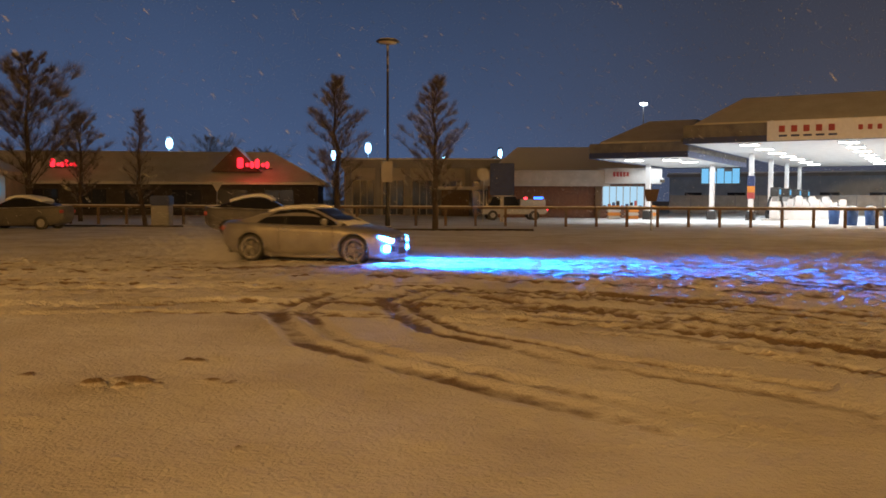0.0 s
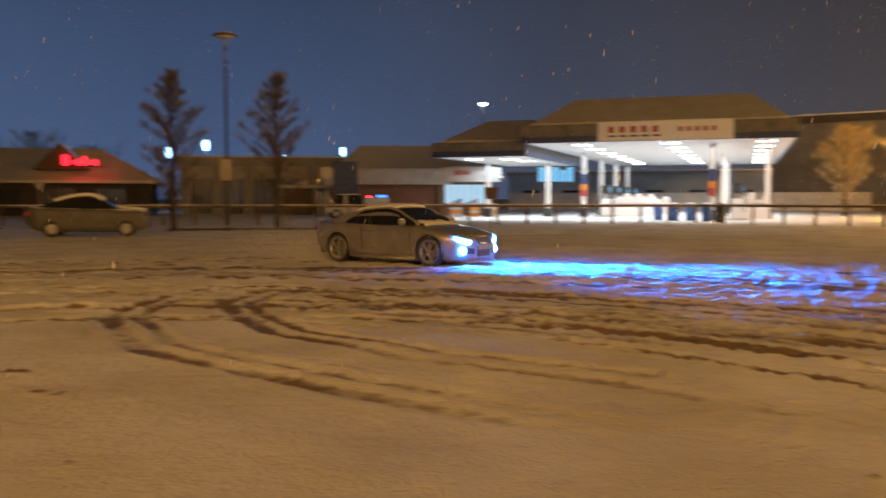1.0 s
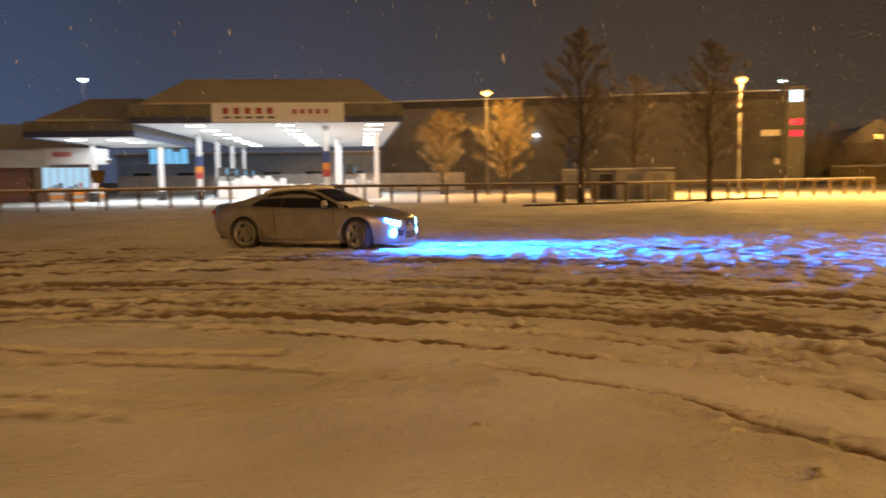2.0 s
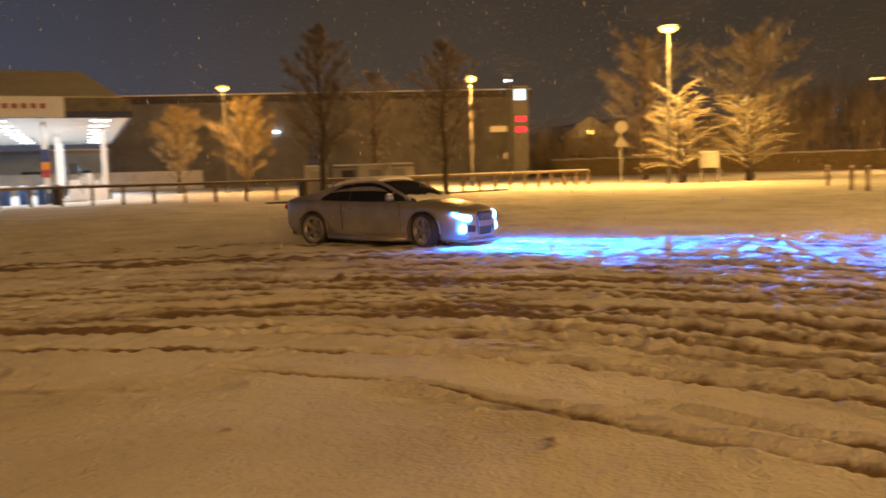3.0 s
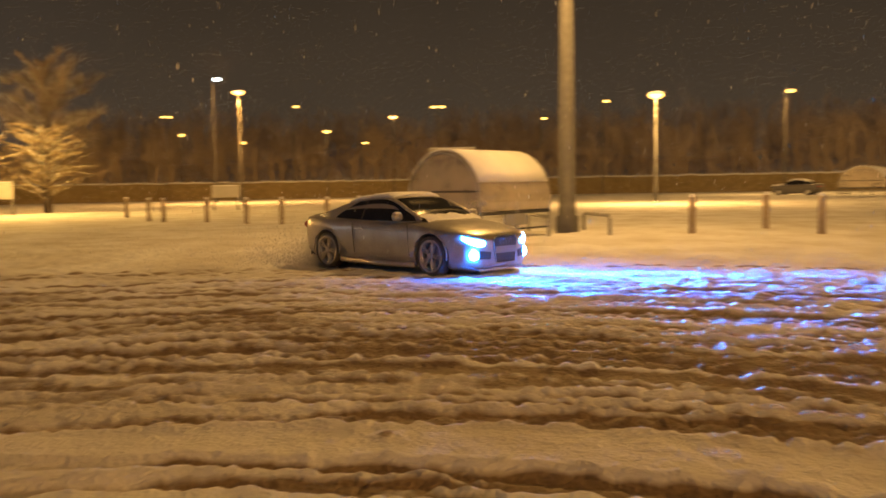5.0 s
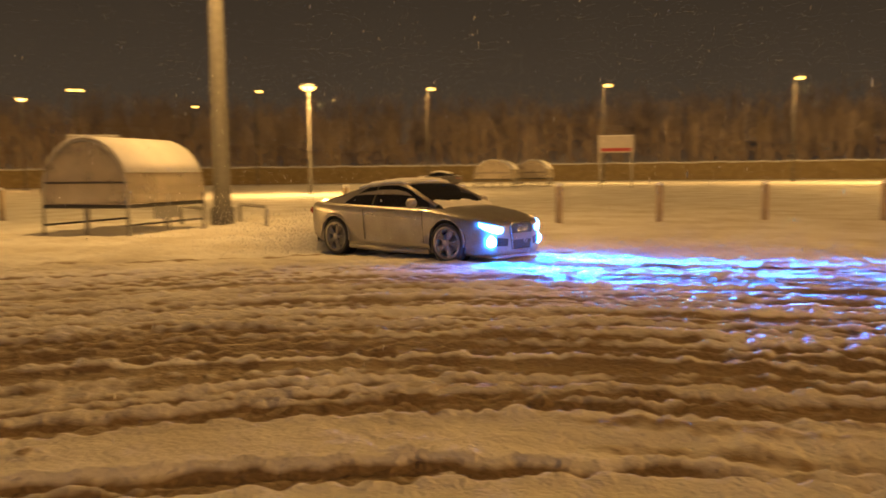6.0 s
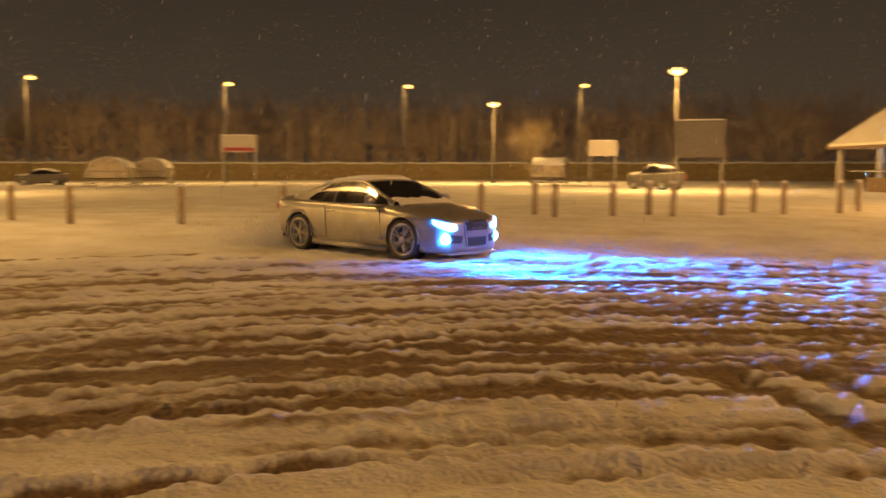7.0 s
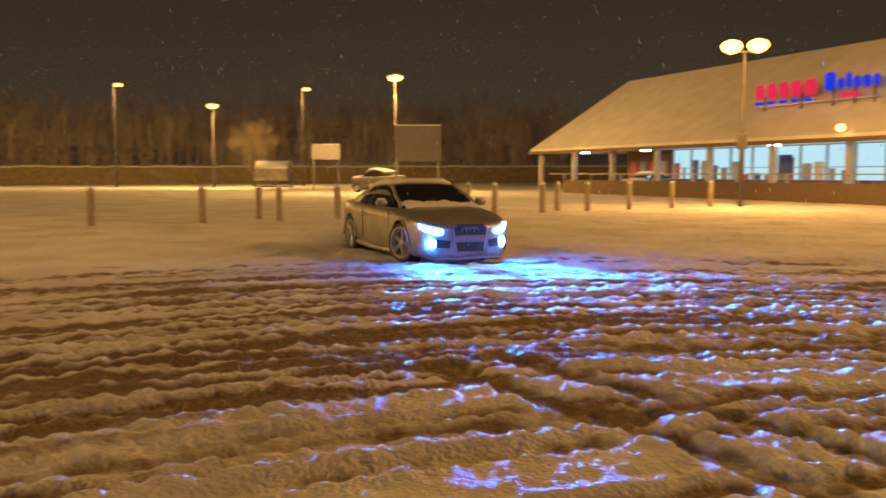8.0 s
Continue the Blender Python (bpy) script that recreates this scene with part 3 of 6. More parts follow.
# ---- trees ----
def tree(az, d, height, width, seed, label, crown_mat=TWIGS, clear=0.16, broad=False, twigs=2600, lean=0.0):
    """A bare tree: tapered trunk, rising limbs, and a crown of fine twigs."""
    rnd = random.Random(seed)
    x, y = polar(az, d)
    t = thing("tree", x, y, label, "tree", turn=rnd.uniform(0, 360))
    wood, fine = bmesh.new(), bmesh.new()
    spine = [Vector((0, 0, -0.15))]
    for k in range(1, 9):
        f = k / 8
        spine.append(Vector((rnd.uniform(-1, 1) * 0.03 * height * f + lean * math.sin(f * 2.5), rnd.uniform(-1, 1) * 0.03 * height * f, height * f)))
    r0 = height * 0.018
    tube(spine, [r0 * (1.25 - 1.15 * k / 8) for k in range(9)], 8, wood)

    def on_spine(f):
        k = min(int(f * 8), 7)
        return spine[k].lerp(spine[k + 1], f * 8 - k)

    ends = []
    limbs = 70 if not broad else 60
    for i in range(limbs):
        f = clear + (0.97 - clear) * (i / limbs) ** 0.9
        a = i * 2.4 + rnd.uniform(-0.4, 0.4)
        u = (f - clear) / (1 - clear)
        env = (math.sin(math.pi * min(1, 0.12 + 0.9 * u ** 0.7)) ** 0.75) if broad else math.sin(math.pi * min(1, 0.22 + 0.78 * u)) ** 0.9 * (1.15 - 0.65 * u)
        ln = max(0.2, width * 0.46 * env * rnd.uniform(0.6, 1.15))
        rise = rnd.uniform(0.6, 1.2) if not broad else rnd.uniform(0.5, 1.2)
        p = on_spine(f)
        out = Vector((math.cos(a), math.sin(a), 0))
        pts = [p]
        for s in range(1, 5):
            v = s / 4
            pts.append(p + out * ln * v + Vector((rnd.uniform(-0.06, 0.06) * ln, rnd.uniform(-0.06, 0.06) * ln, ln * rise * v ** 0.8)))
        rl = max(0.007, r0 * 0.2 * (1 - 0.7 * u))
        tube(pts, [rl, rl * 0.75, rl * 0.5, rl * 0.32, rl * 0.15], 5, wood, caps=False)
        ends += [(pts[s].lerp(pts[s + 1], rnd.random()), (pts[s + 1] - pts[s]).normalized(), ln) for s in (0, 1, 1, 2, 2, 3, 3, 3)]
    for _ in range(int(twigs * 3.6)):
        p, dr, ln = rnd.choice(ends)
        q = (dr + Vector((rnd.gauss(0, 0.55), rnd.gauss(0, 0.55), rnd.gauss(0.35, 0.4)))).normalized()
        s = rnd.uniform(0.3, 0.85) * max(0.5, ln * 0.45)
        w = Vector((rnd.uniform(-1, 1), rnd.uniform(-1, 1), rnd.uniform(-0.4, 0.4))).normalized() * rnd.uniform(0.003, 0.006) * (height / 8)
        mid = p + q * s * 0.5 + Vector((0, 0, rnd.uniform(-0.04, 0.06)))
        a = [fine.verts.new(c) for c in (p - w, p + w, mid + w * 0.8, mid - w * 0.8)]
        fine.faces.new(a)
        side = (q + Vector((rnd.gauss(0, 0.6), rnd.gauss(0, 0.6), rnd.gauss(0, 0.5)))).normalized()
        fine.faces.new([fine.verts.new(c) for c in (mid - w, mid + w, mid + side * s * 0.6)])
        fine.faces.new([fine.verts.new(c) for c in (mid - w * 0.8, mid + w * 0.8, p + q * s * 1.1)])
    part("trunk", wood, BARK, t, smooth=True)
    part("crown", fine, crown_mat, t, "bare twigs dusted with snow")
    return t


def laden_tree(az, d, height, width, seed, label, stems=3):
    """A broad tree with open fans of snow-laden boughs that rise from the stems and droop at their tips."""
    rnd = random.Random(seed)
    x, y = polar(az, d)
    t = thing("tree", x, y, label, "tree", turn=rnd.uniform(0, 360))
    wood, fine = bmesh.new(), bmesh.new()
    tops = []
    for k in range(stems):
        a = 2 * math.pi * k / stems
        lean = Vector((math.cos(a), math.sin(a), 0)) * width * 0.10
        pts = [Vector((0, 0, -0.15)) + lean * 0.15] + [lean * f + Vector((rnd.uniform(-0.1, 0.1), rnd.uniform(-0.1, 0.1), height * f * (0.9 - 0.08 * k))) for f in (0.25, 0.5, 0.75, 1.0)]
        tube(pts, [0.17, 0.13, 0.10, 0.06, 0.02], 7, wood)
        tops.append(pts)
    for i in range(84):
        pts = tops[i % stems]
        f = rnd.uniform(0.16, 0.97)
        k = min(int(f * 4), 3)
        p = pts[k].lerp(pts[k + 1], f * 4 - k)
        a = i * 2.4 + rnd.uniform(-0.3, 0.3)
        ln = width * 0.5 * (1.08 - 0.72 * f ** 1.6) * rnd.uniform(0.65, 1.1)
        out, side = Vector((math.cos(a), math.sin(a), 0)), Vector((-math.sin(a), math.cos(a), 0))
        rise, droop = rnd.uniform(0.35, 0.75) + 0.35 * f, rnd.uniform(0.15, 0.5)
        path = [p + out * ln * v + side * rnd.uniform(-0.05, 0.05) * ln + Vector((0, 0, ln * (rise * v - droop * v * v))) for v in (0, 0.25, 0.5, 0.75, 1.0)]
        tube(path, [0.05, 0.042, 0.034, 0.026, 0.012], 5, fine, caps=False)
        for _ in range(15):
            v = rnd.uniform(0.22, 1.0)
            q = min(int(v * 4), 3)
            b = path[q].lerp(path[q + 1], v * 4 - q)
            s = rnd.choice((-1, 1))
            run = (out * rnd.uniform(0.5, 1.0) + side * s * rnd.uniform(0.3, 0.9) + Vector((0, 0, rnd.uniform(-0.1, 0.45)))).normalized()
            m = rnd.uniform(0.3, 0.85) * (1.25 - 0.6 * v)
            tube([b, b + run * m * 0.6, b + run * m + Vector((0, 0, -0.1 * m))], [0.020, 0.026, 0.008], 4, fine, caps=False)
    part("trunk", wood, BARK, t, smooth=True)
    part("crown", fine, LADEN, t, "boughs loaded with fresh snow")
    return t


def trees():
    slim = "slender bare tree with snow-dusted upswept branches"
    tree(-7.05, 45, 7.9, 3.9, 1, slim, twigs=4200)
    tree(-0.53, 43.3, 7.7, 3.7, 2, slim, twigs=4200)
    tree(44.8, 48.6, 9.6, 5.4, 3, slim, twigs=5200)
    tree(52.9, 50.0, 8.9, 5.2, 4, slim, twigs=4600)
    tree(-19.2, 52, 6.6, 2.4, 5, "small leaning bare tree by the fence", lean=0.4, twigs=1800)
    tree(-25.8, 60, 10.6, 7.6, 6, "broad bare tree with a wide fan of twigs", broad=True, twigs=6500)
    tree(-23.0, 62, 7.2, 4.2, 7, "dense dark bare tree", broad=True, twigs=4500)
    tree(-15.3, 110, 9.2, 8.5, 8, "far broad bare tree behind the restaurant roof", broad=True, twigs=2500)
    tree(-11.8, 112, 7.8, 7.5, 9, "far broad bare tree behind the restaurant roof", broad=True, twigs=2500)
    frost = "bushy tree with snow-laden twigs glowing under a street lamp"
    tree(35.6, 79, 7.6, 5.5, 10, frost, LAMPLIT_FROST, broad=True, twigs=5500, clear=0.1)
    tree(39.9, 78, 8.4, 6.2, 11, frost, LAMPLIT_FROST, broad=True, twigs=6500, clear=0.1)
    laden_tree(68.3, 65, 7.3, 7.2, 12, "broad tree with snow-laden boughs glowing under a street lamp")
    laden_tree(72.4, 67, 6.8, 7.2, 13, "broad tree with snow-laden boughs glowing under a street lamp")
    tree(72.5, 76, 12.0, 9.5, 14, "tall dark bare tree behind the lamp", broad=True, twigs=5500)
    tree(66.0, 80, 13.0, 9.0, 15, "tall dark bare tree behind the lamp", broad=True, twigs=5000)
    tree(48.2, 92, 12.0, 6.5, 16, "bare tree with dark twigs", broad=True, twigs=4000)
    tree(150.6, 97, 6.4, 6.4, 44, frost, LAMPLIT_FROST, broad=True, twigs=1500, clear=0.1)


trees()


# ---- fences and posts ----
def rail_fence():
    """Timber post and rail fence along the edge of the car park."""
    t = thing("fence", 0, 0, "timber post and rail fence with snow along its top rail", "fence")
    corners = [(-52, 53.5), (24.5, 48.2), (36.5, 33.2), (60.3, 31.6)]
    post = box(-0.075, 0.075, -0.075, 0.075, -0.2, 1.08, 0.015)
    first = None
    for (ax, ay), (bx, by) in zip(corners, corners[1:]):
        ln = math.hypot(bx - ax, by - ay)
        n = round(ln / 1.75)
        ang = math.degrees(math.atan2(by - ay, bx - ax))
        for i in range(n + (1 if bx > 60 else 0)):
            p = pose(ax + (bx - ax) * i / n, ay + (by - ay) * i / n, 0, 0, 0, ang)
            if first is None:
                o = first = part("post", post, TIMBER, t)
            else:
                o = new("post", first.data)
                o.parent = t
            o.matrix_basis = p
        r = part("rail", box(0, ln, -0.06, 0.06, 1.0, 1.13, 0.02), TIMBER, t, "round-edged top rail")
        r.matrix_basis = pose(ax, ay, 0.0, 0, 0, ang)
        s = part("snow_line", box(0, ln, -0.055, 0.055, 1.127, 1.175, 0.02), SNOW, t, "snow lying on the rail")
        s.matrix_basis = pose(ax, ay, 0.004, 0, 0, ang)


def kerb(x0, y0, x1, y1):
    a = math.degrees(math.atan2(y1 - y0, x1 - x0))
    ln = math.hypot(x1 - x0, y1 - y0)
    o = mesh_object("kerb", box(0, ln, -0.07, 0.07, -0.1, 0.1, 0.02), DARK_WALL)
    o.matrix_basis = pose(x0, y0, 0, 0, 0, a)
    tagged(o, "dark kerb edge showing through the snow", "kerb", kind="structure")


def posts():
    base = None
    for x, y in POSTS:
        if base is None:
            base = thing("bollard", x, y, "weathered timber bollard capped with snow", "bollard", group="timber bollards")
            part("post", lathe([(0.1, -0.2), (0.1, 1.02), (0.085, 1.06)], 10), BOLLARD_WOOD, base, smooth=True)
            part("snow_cap", lathe([(0.085, 1.062), (0.1, 1.09), (0.07, 1.13), (0.02, 1.145)], 10), SNOW, base)
        else:
            copy_thing(base, pose(x, y, 0, 0, 0, x * 40))


POSTS = [(23.7, -10.3), (21.5, -13.0), (19.4, -15.0), (18.0, -17.5), (16.4, -20.0), (14.5, -22.6), (12.6, -23.9), (11.3, -25.4), (9.8, -26.7), (8.7, -28.2), (7.2, -30.0), (5.8, -31.9), (4.3, -33.3), (2.85, -34.9), (1.25, -36.8), (-0.3, -39.0),
         (24.9, -13.2), (13.8, -24.8), (10.7, -26.9), (8.4, -30.8), (5.5, -33.5), (49.0, 11.4), (43.2, 9.0), (41.6, 8.0), (40.1, 5.8), (36.8, 3.7), (36.2, 2.2), (34.1, 0.3), (35.2, -1.0), (32.5, -1.5)]
rail_fence()
kerb(-5.5, 42.0, 4.5, 42.3)
kerb(28.5, 32.8, 47.0, 30.5)
kerb(-24, 46.5, -14, 46.0)
posts()


# ---- filling station ----
KX, KY, KA = 15.6, 55.9, -30.0  # the near corner of its canopy, and the turn of its front edge


def at_station(u, v, z=0.0, turn=0.0):
    return pose(KX, KY, 0, 0, 0, KA) @ pose(u, v, z, 0, 0, turn)


def placed(o, m):
    o.matrix_basis = m
    return o


def bars(parent, mat, x0, z0, widths, height, gap, y, name="letter_bar"):
    """Plain bars in place of lettering."""
    x = x0
    for w in widths:
        part(name, box(x, x + w, y - 0.05, y, z0, z0 + height, 0.02), mat, parent)
        x += w + gap


def canopy(u0, u1, v0, v1, z, fascia, ridge, label, panel=None, right=None):
    t = tagged(placed(new("station_canopy"), at_station(0, 0)), label, "canopy")
    part("ceiling", box(u0 + 0.2, u1 - 0.2, v0 + 0.2, v1 - 0.2, z, z + 0.1), WHITE_PAINT, t, "white canopy soffit")
    for a, b, c, d in ((u0, u1, v0, v0 + 0.2), (u0, u1, v1 - 0.2, v1), (u0, u0 + 0.2, v0 + 0.2, v1 - 0.2), (u1 - 0.2, u1, v0 + 0.2, v1 - 0.2)):
        part("fascia", box(a, b, c, d, z - 0.05, z + 0.35, 0.02), FASCIA_BLUE, t, "blue fascia strip")
        part("snow_fascia", box(a + 0.01, b - 0.01, c + 0.01, d - 0.01, z + 0.354, z + fascia, 0.03), FASCIA_DARK, t, "upper fascia smeared with snow")
    part("roof", hip_roof(u0 + 0.6, u1 - 0.6, v0 + 0.6, v1 - 0.6, z + fascia - 0.1, z + ridge, 2.2, 4.5, right=right), ROOF_SNOW, t, "snow-covered hipped roof")
    if panel:
        a, b = panel
        p = part("sign_panel", box(a, b, v0 - 0.09, v0 - 0.004, z - 0.02, z + fascia + 0.05, 0.02), WHITE_LIT, t, "white sign panel")
        w = (b - a) / 12
        bars(p, RED_PAINT, a + w, z + 0.5, [w * 0.5] * 5, 0.40, w * 0.5, v0 - 0.1)
        bars(p, FASCIA_BLUE, a + w, z + 0.22, [w * 0.7] * 5, 0.12, w * 0.3, v0 - 0.1, "stripe")
        bars(p, RED_PAINT, a + w * 7.3, z + 0.5, [w * 0.35] * 5, 0.30, w * 0.37, v0 - 0.1)
    return t


def station_column(u, v, z, group, banded=False):
    t = tagged(placed(new("canopy_column"), at_station(u, v)), "white canopy column with painted sign bands" if banded else "plain white canopy column", "column", group)
    part("shaft", box(-0.18, 0.18, -0.18, 0.18, -0.1, z, 0.03), WHITE_PAINT, t)
    if banded:
        part("sign_band", box(-0.26, 0.26, -0.26, 0.26, 2.7, 3.5, 0.02), FASCIA_BLUE, t, "blue band")
        part("sign_band", box(-0.26, 0.26, -0.26, 0.26, 2.2, 2.696, 0.02), ORANGE_PAINT, t, "orange band")
        part("sign_band", box(-0.26, 0.26, -0.26, 0.26, 1.7, 2.196, 0.02), RED_PAINT, t, "red band")
    part("protector", box(-0.34, 0.34, -0.34, 0.34, -0.1, 0.7, 0.04), BLACK, t)


def pump(u, v):
    t = tagged(placed(new("fuel_pump"), at_station(u, v)), "white fuel pump with dark hose panel", "fuel pump", "fuel pumps")
    part("cabinet", box(-0.35, 0.35, -0.6, 0.6, 0.12, 1.5, 0.05), WHITE_PAINT, t)
    part("plinth", box(-0.8, 0.8, -1.6, 1.6, -0.05, 0.117, 0.03), RENDER_WALL, t)
    part("header", box(-0.32, 0.32, -0.62, 0.62, 1.9, 2.6, 0.05), BLACK, t, "dark display header")
    part("mast", box(-0.2, 0.2, -0.5, 0.5, 1.497, 1.9), STEEL, t)
    for s in (-1, 1):
        for k in range(3):
            part("hose", tube([(s * 0.36, -0.4 + 0.4 * k, 1.9), (s * 0.55, -0.4 + 0.4 * k, 1.2), (s * 0.5, -0.4 + 0.4 * k, 0.5), (s * 0.37, -0.4 + 0.4 * k, 0.9)], 0.03, 6), BLACK, t, smooth=True)
        part("screen", box(s * 0.33 if s > 0 else -0.345, 0.345 if s > 0 else s * 0.33, -0.4, 0.4, 2.05, 2.45), CYAN_GLOW, t)


def station():
    z = 5.25
    canopy(0, 17.4, 0, 44, z, 1.15, 3.3, "long filling station canopy with a white soffit and snow-covered roof", (5.2, 13.6))
    canopy(-7.0, -0.05, 1.6, 22, z - 0.75, 1.0, 2.9, "lower canopy wing with blue fascia and snow-covered roof", right=0.05)
    for v in (14.6, 23.7, 33, 42):
        station_column(1.7, v, z, "canopy columns", v < 15)
    for u, v in ((12.2, 5), (15.9, 12), (12.6, 20), (12.6, 34)):
        station_column(u, v, z, "canopy columns", v < 6)
    for u, v in ((-5.8, 12), (-1.4, 15)):
        station_column(u, v, z - 0.75, "canopy columns")
    for u in (3.7, 9.6, 15.6):
        for k in range(7):
            t = tagged(placed(new("downlight"), at_station(u, 2.6 + 5.6 * k)), "square white canopy downlight", "downlight", "canopy downlights")
            part("housing", box(-0.62, 0.62, -0.5, 0.5, z - 0.06, z - 0.004, 0.02), WHITE_PAINT, t)
            part("diffuser", box(-0.55, 0.55, -0.44, 0.44, z - 0.085, z - 0.064, 0.008), CANOPY_GLOW, t)
    for u, v in ((-4.8, 5), (-2.2, 5.5), (-1.8, 9)):
        t = tagged(placed(new("downlight"), at_station(u, v)), "square white canopy downlight", "downlight", "canopy downlights")
        part("housing", box(-0.62, 0.62, -0.5, 0.5, z - 0.81, z - 0.754, 0.02), WHITE_PAINT, t)
        part("diffuser", box(-0.55, 0.55, -0.44, 0.44, z - 0.835, z - 0.814, 0.008), CANOPY_GLOW, t)
    for v in (15.5, 21, 27, 33):
        pump(3.4, v)
    for v in (8, 16, 26):
        pump(13.8, v)
    # shelves of bagged goods beside the pumps
    for u, v, w in ((4.9, 17.5, 1.5), (5.3, 22.5, 1.6), (5.8, 28, 1.8), (14.8, 10, 1.2)):
        t = tagged(placed(new("display_stand"), at_station(u, v)), "white display stand stacked with pale bagged goods", "display stand", "display stands")
        part("stand", box(-w, w, -0.5, 0.5, -0.05, 1.1, 0.04), WHITE_PAINT, t)
        for k in range(5):
            part("bag", box(-w + 0.06 + k * w * 0.39, -w + w * 0.36 + k * w * 0.39, -0.4, 0.4, 1.1, 1.45 + 0.5 * ((k * 7) % 3) / 2, 0.08), WHITE_PAINT, t)
    d = bpy.data.lights.new("canopy_light", "AREA")
    d.shape, d.size, d.size_y, d.energy, d.color = "RECTANGLE", 15, 40, 2700, WHITE_LIGHT
    placed(new("canopy_light", d), at_station(8.7, 22, z - 0.3))
    d = bpy.data.lights.new("canopy_light", "AREA")
    d.shape, d.size, d.size_y, d.energy, d.color = "RECTANGLE", 6, 18, 650, WHITE_LIGHT
    placed(new("canopy_light", d), at_station(-3.5, 11, z - 1.05))
    # price screen under the canopy
    t = tagged(placed(new("hanging_screen"), at_station(-1.5, 18, 0, 8)), "cyan lit screen panel hanging under the canopy", "screen")
    part("frame", box(-1.5, 1.7, -0.1, 0.1, 2.9, 4.35, 0.03), BLACK, t)
    for k in range(5):
        part("pane", box(-1.42 + k * 0.62, -0.86 + k * 0.62, -0.125, -0.104, 3.0, 4.25 - 0.25 * (k % 2)), CYAN_GLOW, t)
    # bins on the forecourt edge
    for az, dd, k in ((24.6, 62, BIN_BLUE), (25.6, 60, BIN_BLUE), (26.6, 61, BIN_BLUE), (27.6, 59, BIN_BLUE), (28.4, 57, BLACK)):
        x, y = polar(az, dd)
        t = thing("bin", x, y, "blue plastic forecourt bin with a snowy lid" if k is BIN_BLUE else "black plastic forecourt litter bin", "bin", turn=az * 3, group="forecourt bins")
        part("body", lathe([(0.3, -0.02), (0.37, 1.0)], 14), k, t, smooth=True)
        part("lid", lathe([(0.4, 1.0), (0.4, 1.06), (0.26, 1.2), (0.05, 1.24)], 14), k, t, smooth=True)


def station_back():
    """Panel fence, clipped bushes and a low building behind the forecourt."""
    t = tagged(placed(new("panel_fence"), at_station(-14, 49)), "grey slatted panel fence behind the forecourt", "fence")
    for k in range(16):
        p = part("panel", box(2.6 * k, 2.6 * k + 2.5, 0, 0.06, 0.05, 2.2), RENDER_WALL, t)
        for q in range(5):
            part("slat", box(2.6 * k, 2.6 * k + 2.5, -0.03, -0.004, 0.2 + 0.4 * q, 0.5 + 0.4 * q), RENDER_WALL, p)
        part("post", box(2.6 * k - 0.1, 2.6 * k, -0.05, 0.09, -0.1, 2.3), STEEL, t)
    b = tagged(placed(new("service_building"), at_station(-16, 56)), "low grey service building behind the filling station", "building")
    part("wall", box(0, 34, 0, 8, -0.1, 4.6), COLD_LIT_WALL, b)
    part("roof_edge", box(-0.3, 34.3, -0.3, 8.3, 4.6, 5.0, 0.04), CLADDING, b)
    part("roof_snow", box(-0.2, 34.2, -0.2, 8.2, 5.004, 5.15), SNOW, b)
    for k in range(6):
        part("window", box(2 + 5.4 * k, 4.2 + 5.4 * k, -0.06, -0.004, 1.2, 2.6), DARK_GLASS, b)


def kiosk():
    """Brick shop of the filling station with a lit window and a rounded sign band."""
    x, y = polar(3.0, 76)
    t = thing("station_shop", x, y, "brick filling station shop with a snow-covered roof and lit window", "shop", turn=-6)
    part("wall", box(0, 14.2, 0, 9, -0.1, 4.1), BRICK, t, "dark brick wall")
    part("roof", hip_roof(-0.7, 15.2, -0.9, 9.5, 3.1, 6.4, 3.2, 4.4), ROOF_TILE, t, "snow-dusted tiled roof")
    part("eave_band", box(-0.6, 10.6, -1.1, -0.9, 2.75, 4.15, 0.03), RENDER_WALL, t, "pale eave band")
    part("sign_band", lathe([(2.7, 3.0), (2.75, 3.05), (2.75, 4.25), (2.7, 4.3)], 28, at=(12.4, 0.4, 0)), WHITE_LIT, t, "rounded white sign band", True)
    bars(t, RED_PAINT, 10.7, 3.55, [0.22] * 5, 0.4, 0.06, -2.26, "sign_bar")
    w = part("window", box(10.0, 13.6, -0.12, -0.01, 0.75, 2.75), SHOP_GLOW, t, "brightly lit shop window")
    for k in range(7):
        part("mullion", box(10.0 + k * 0.59, 10.06 + k * 0.59, -0.2, -0.124, 0.7, 2.8), STEEL, w)
    for k in range(9):
        part("stock", box(10.1 + k * 0.38, 10.36 + k * 0.38, -0.185, -0.13, 0.8, 1.1 + 0.4 * ((k * 5) % 4) / 3), (DARK_GLASS, RED_PAINT, SIGN_BLUE)[k % 3], w)
    for s in (9.4, 13.75):
        part("pillar", box(s, s + 0.45, -0.35, -0.004, -0.1, 3.0), TIMBER, t)
    for k, u in enumerate((9.8, 11.0, 12.4)):
        b = thing("sack_stack", *polar(11.3 + k * 1.15, 72.5), "stack of pale and orange sacks outside the shop", "sacks", turn=20 * k, group="sack stacks")
        for q in range(4):
            part("sack", box(-0.55, 0.55, -0.35, 0.35, 0.28 * q - 0.03, 0.28 * q + 0.27, 0.09), (SIGN_WHITE, ORANGE_PAINT)[(q + k) % 2], b)


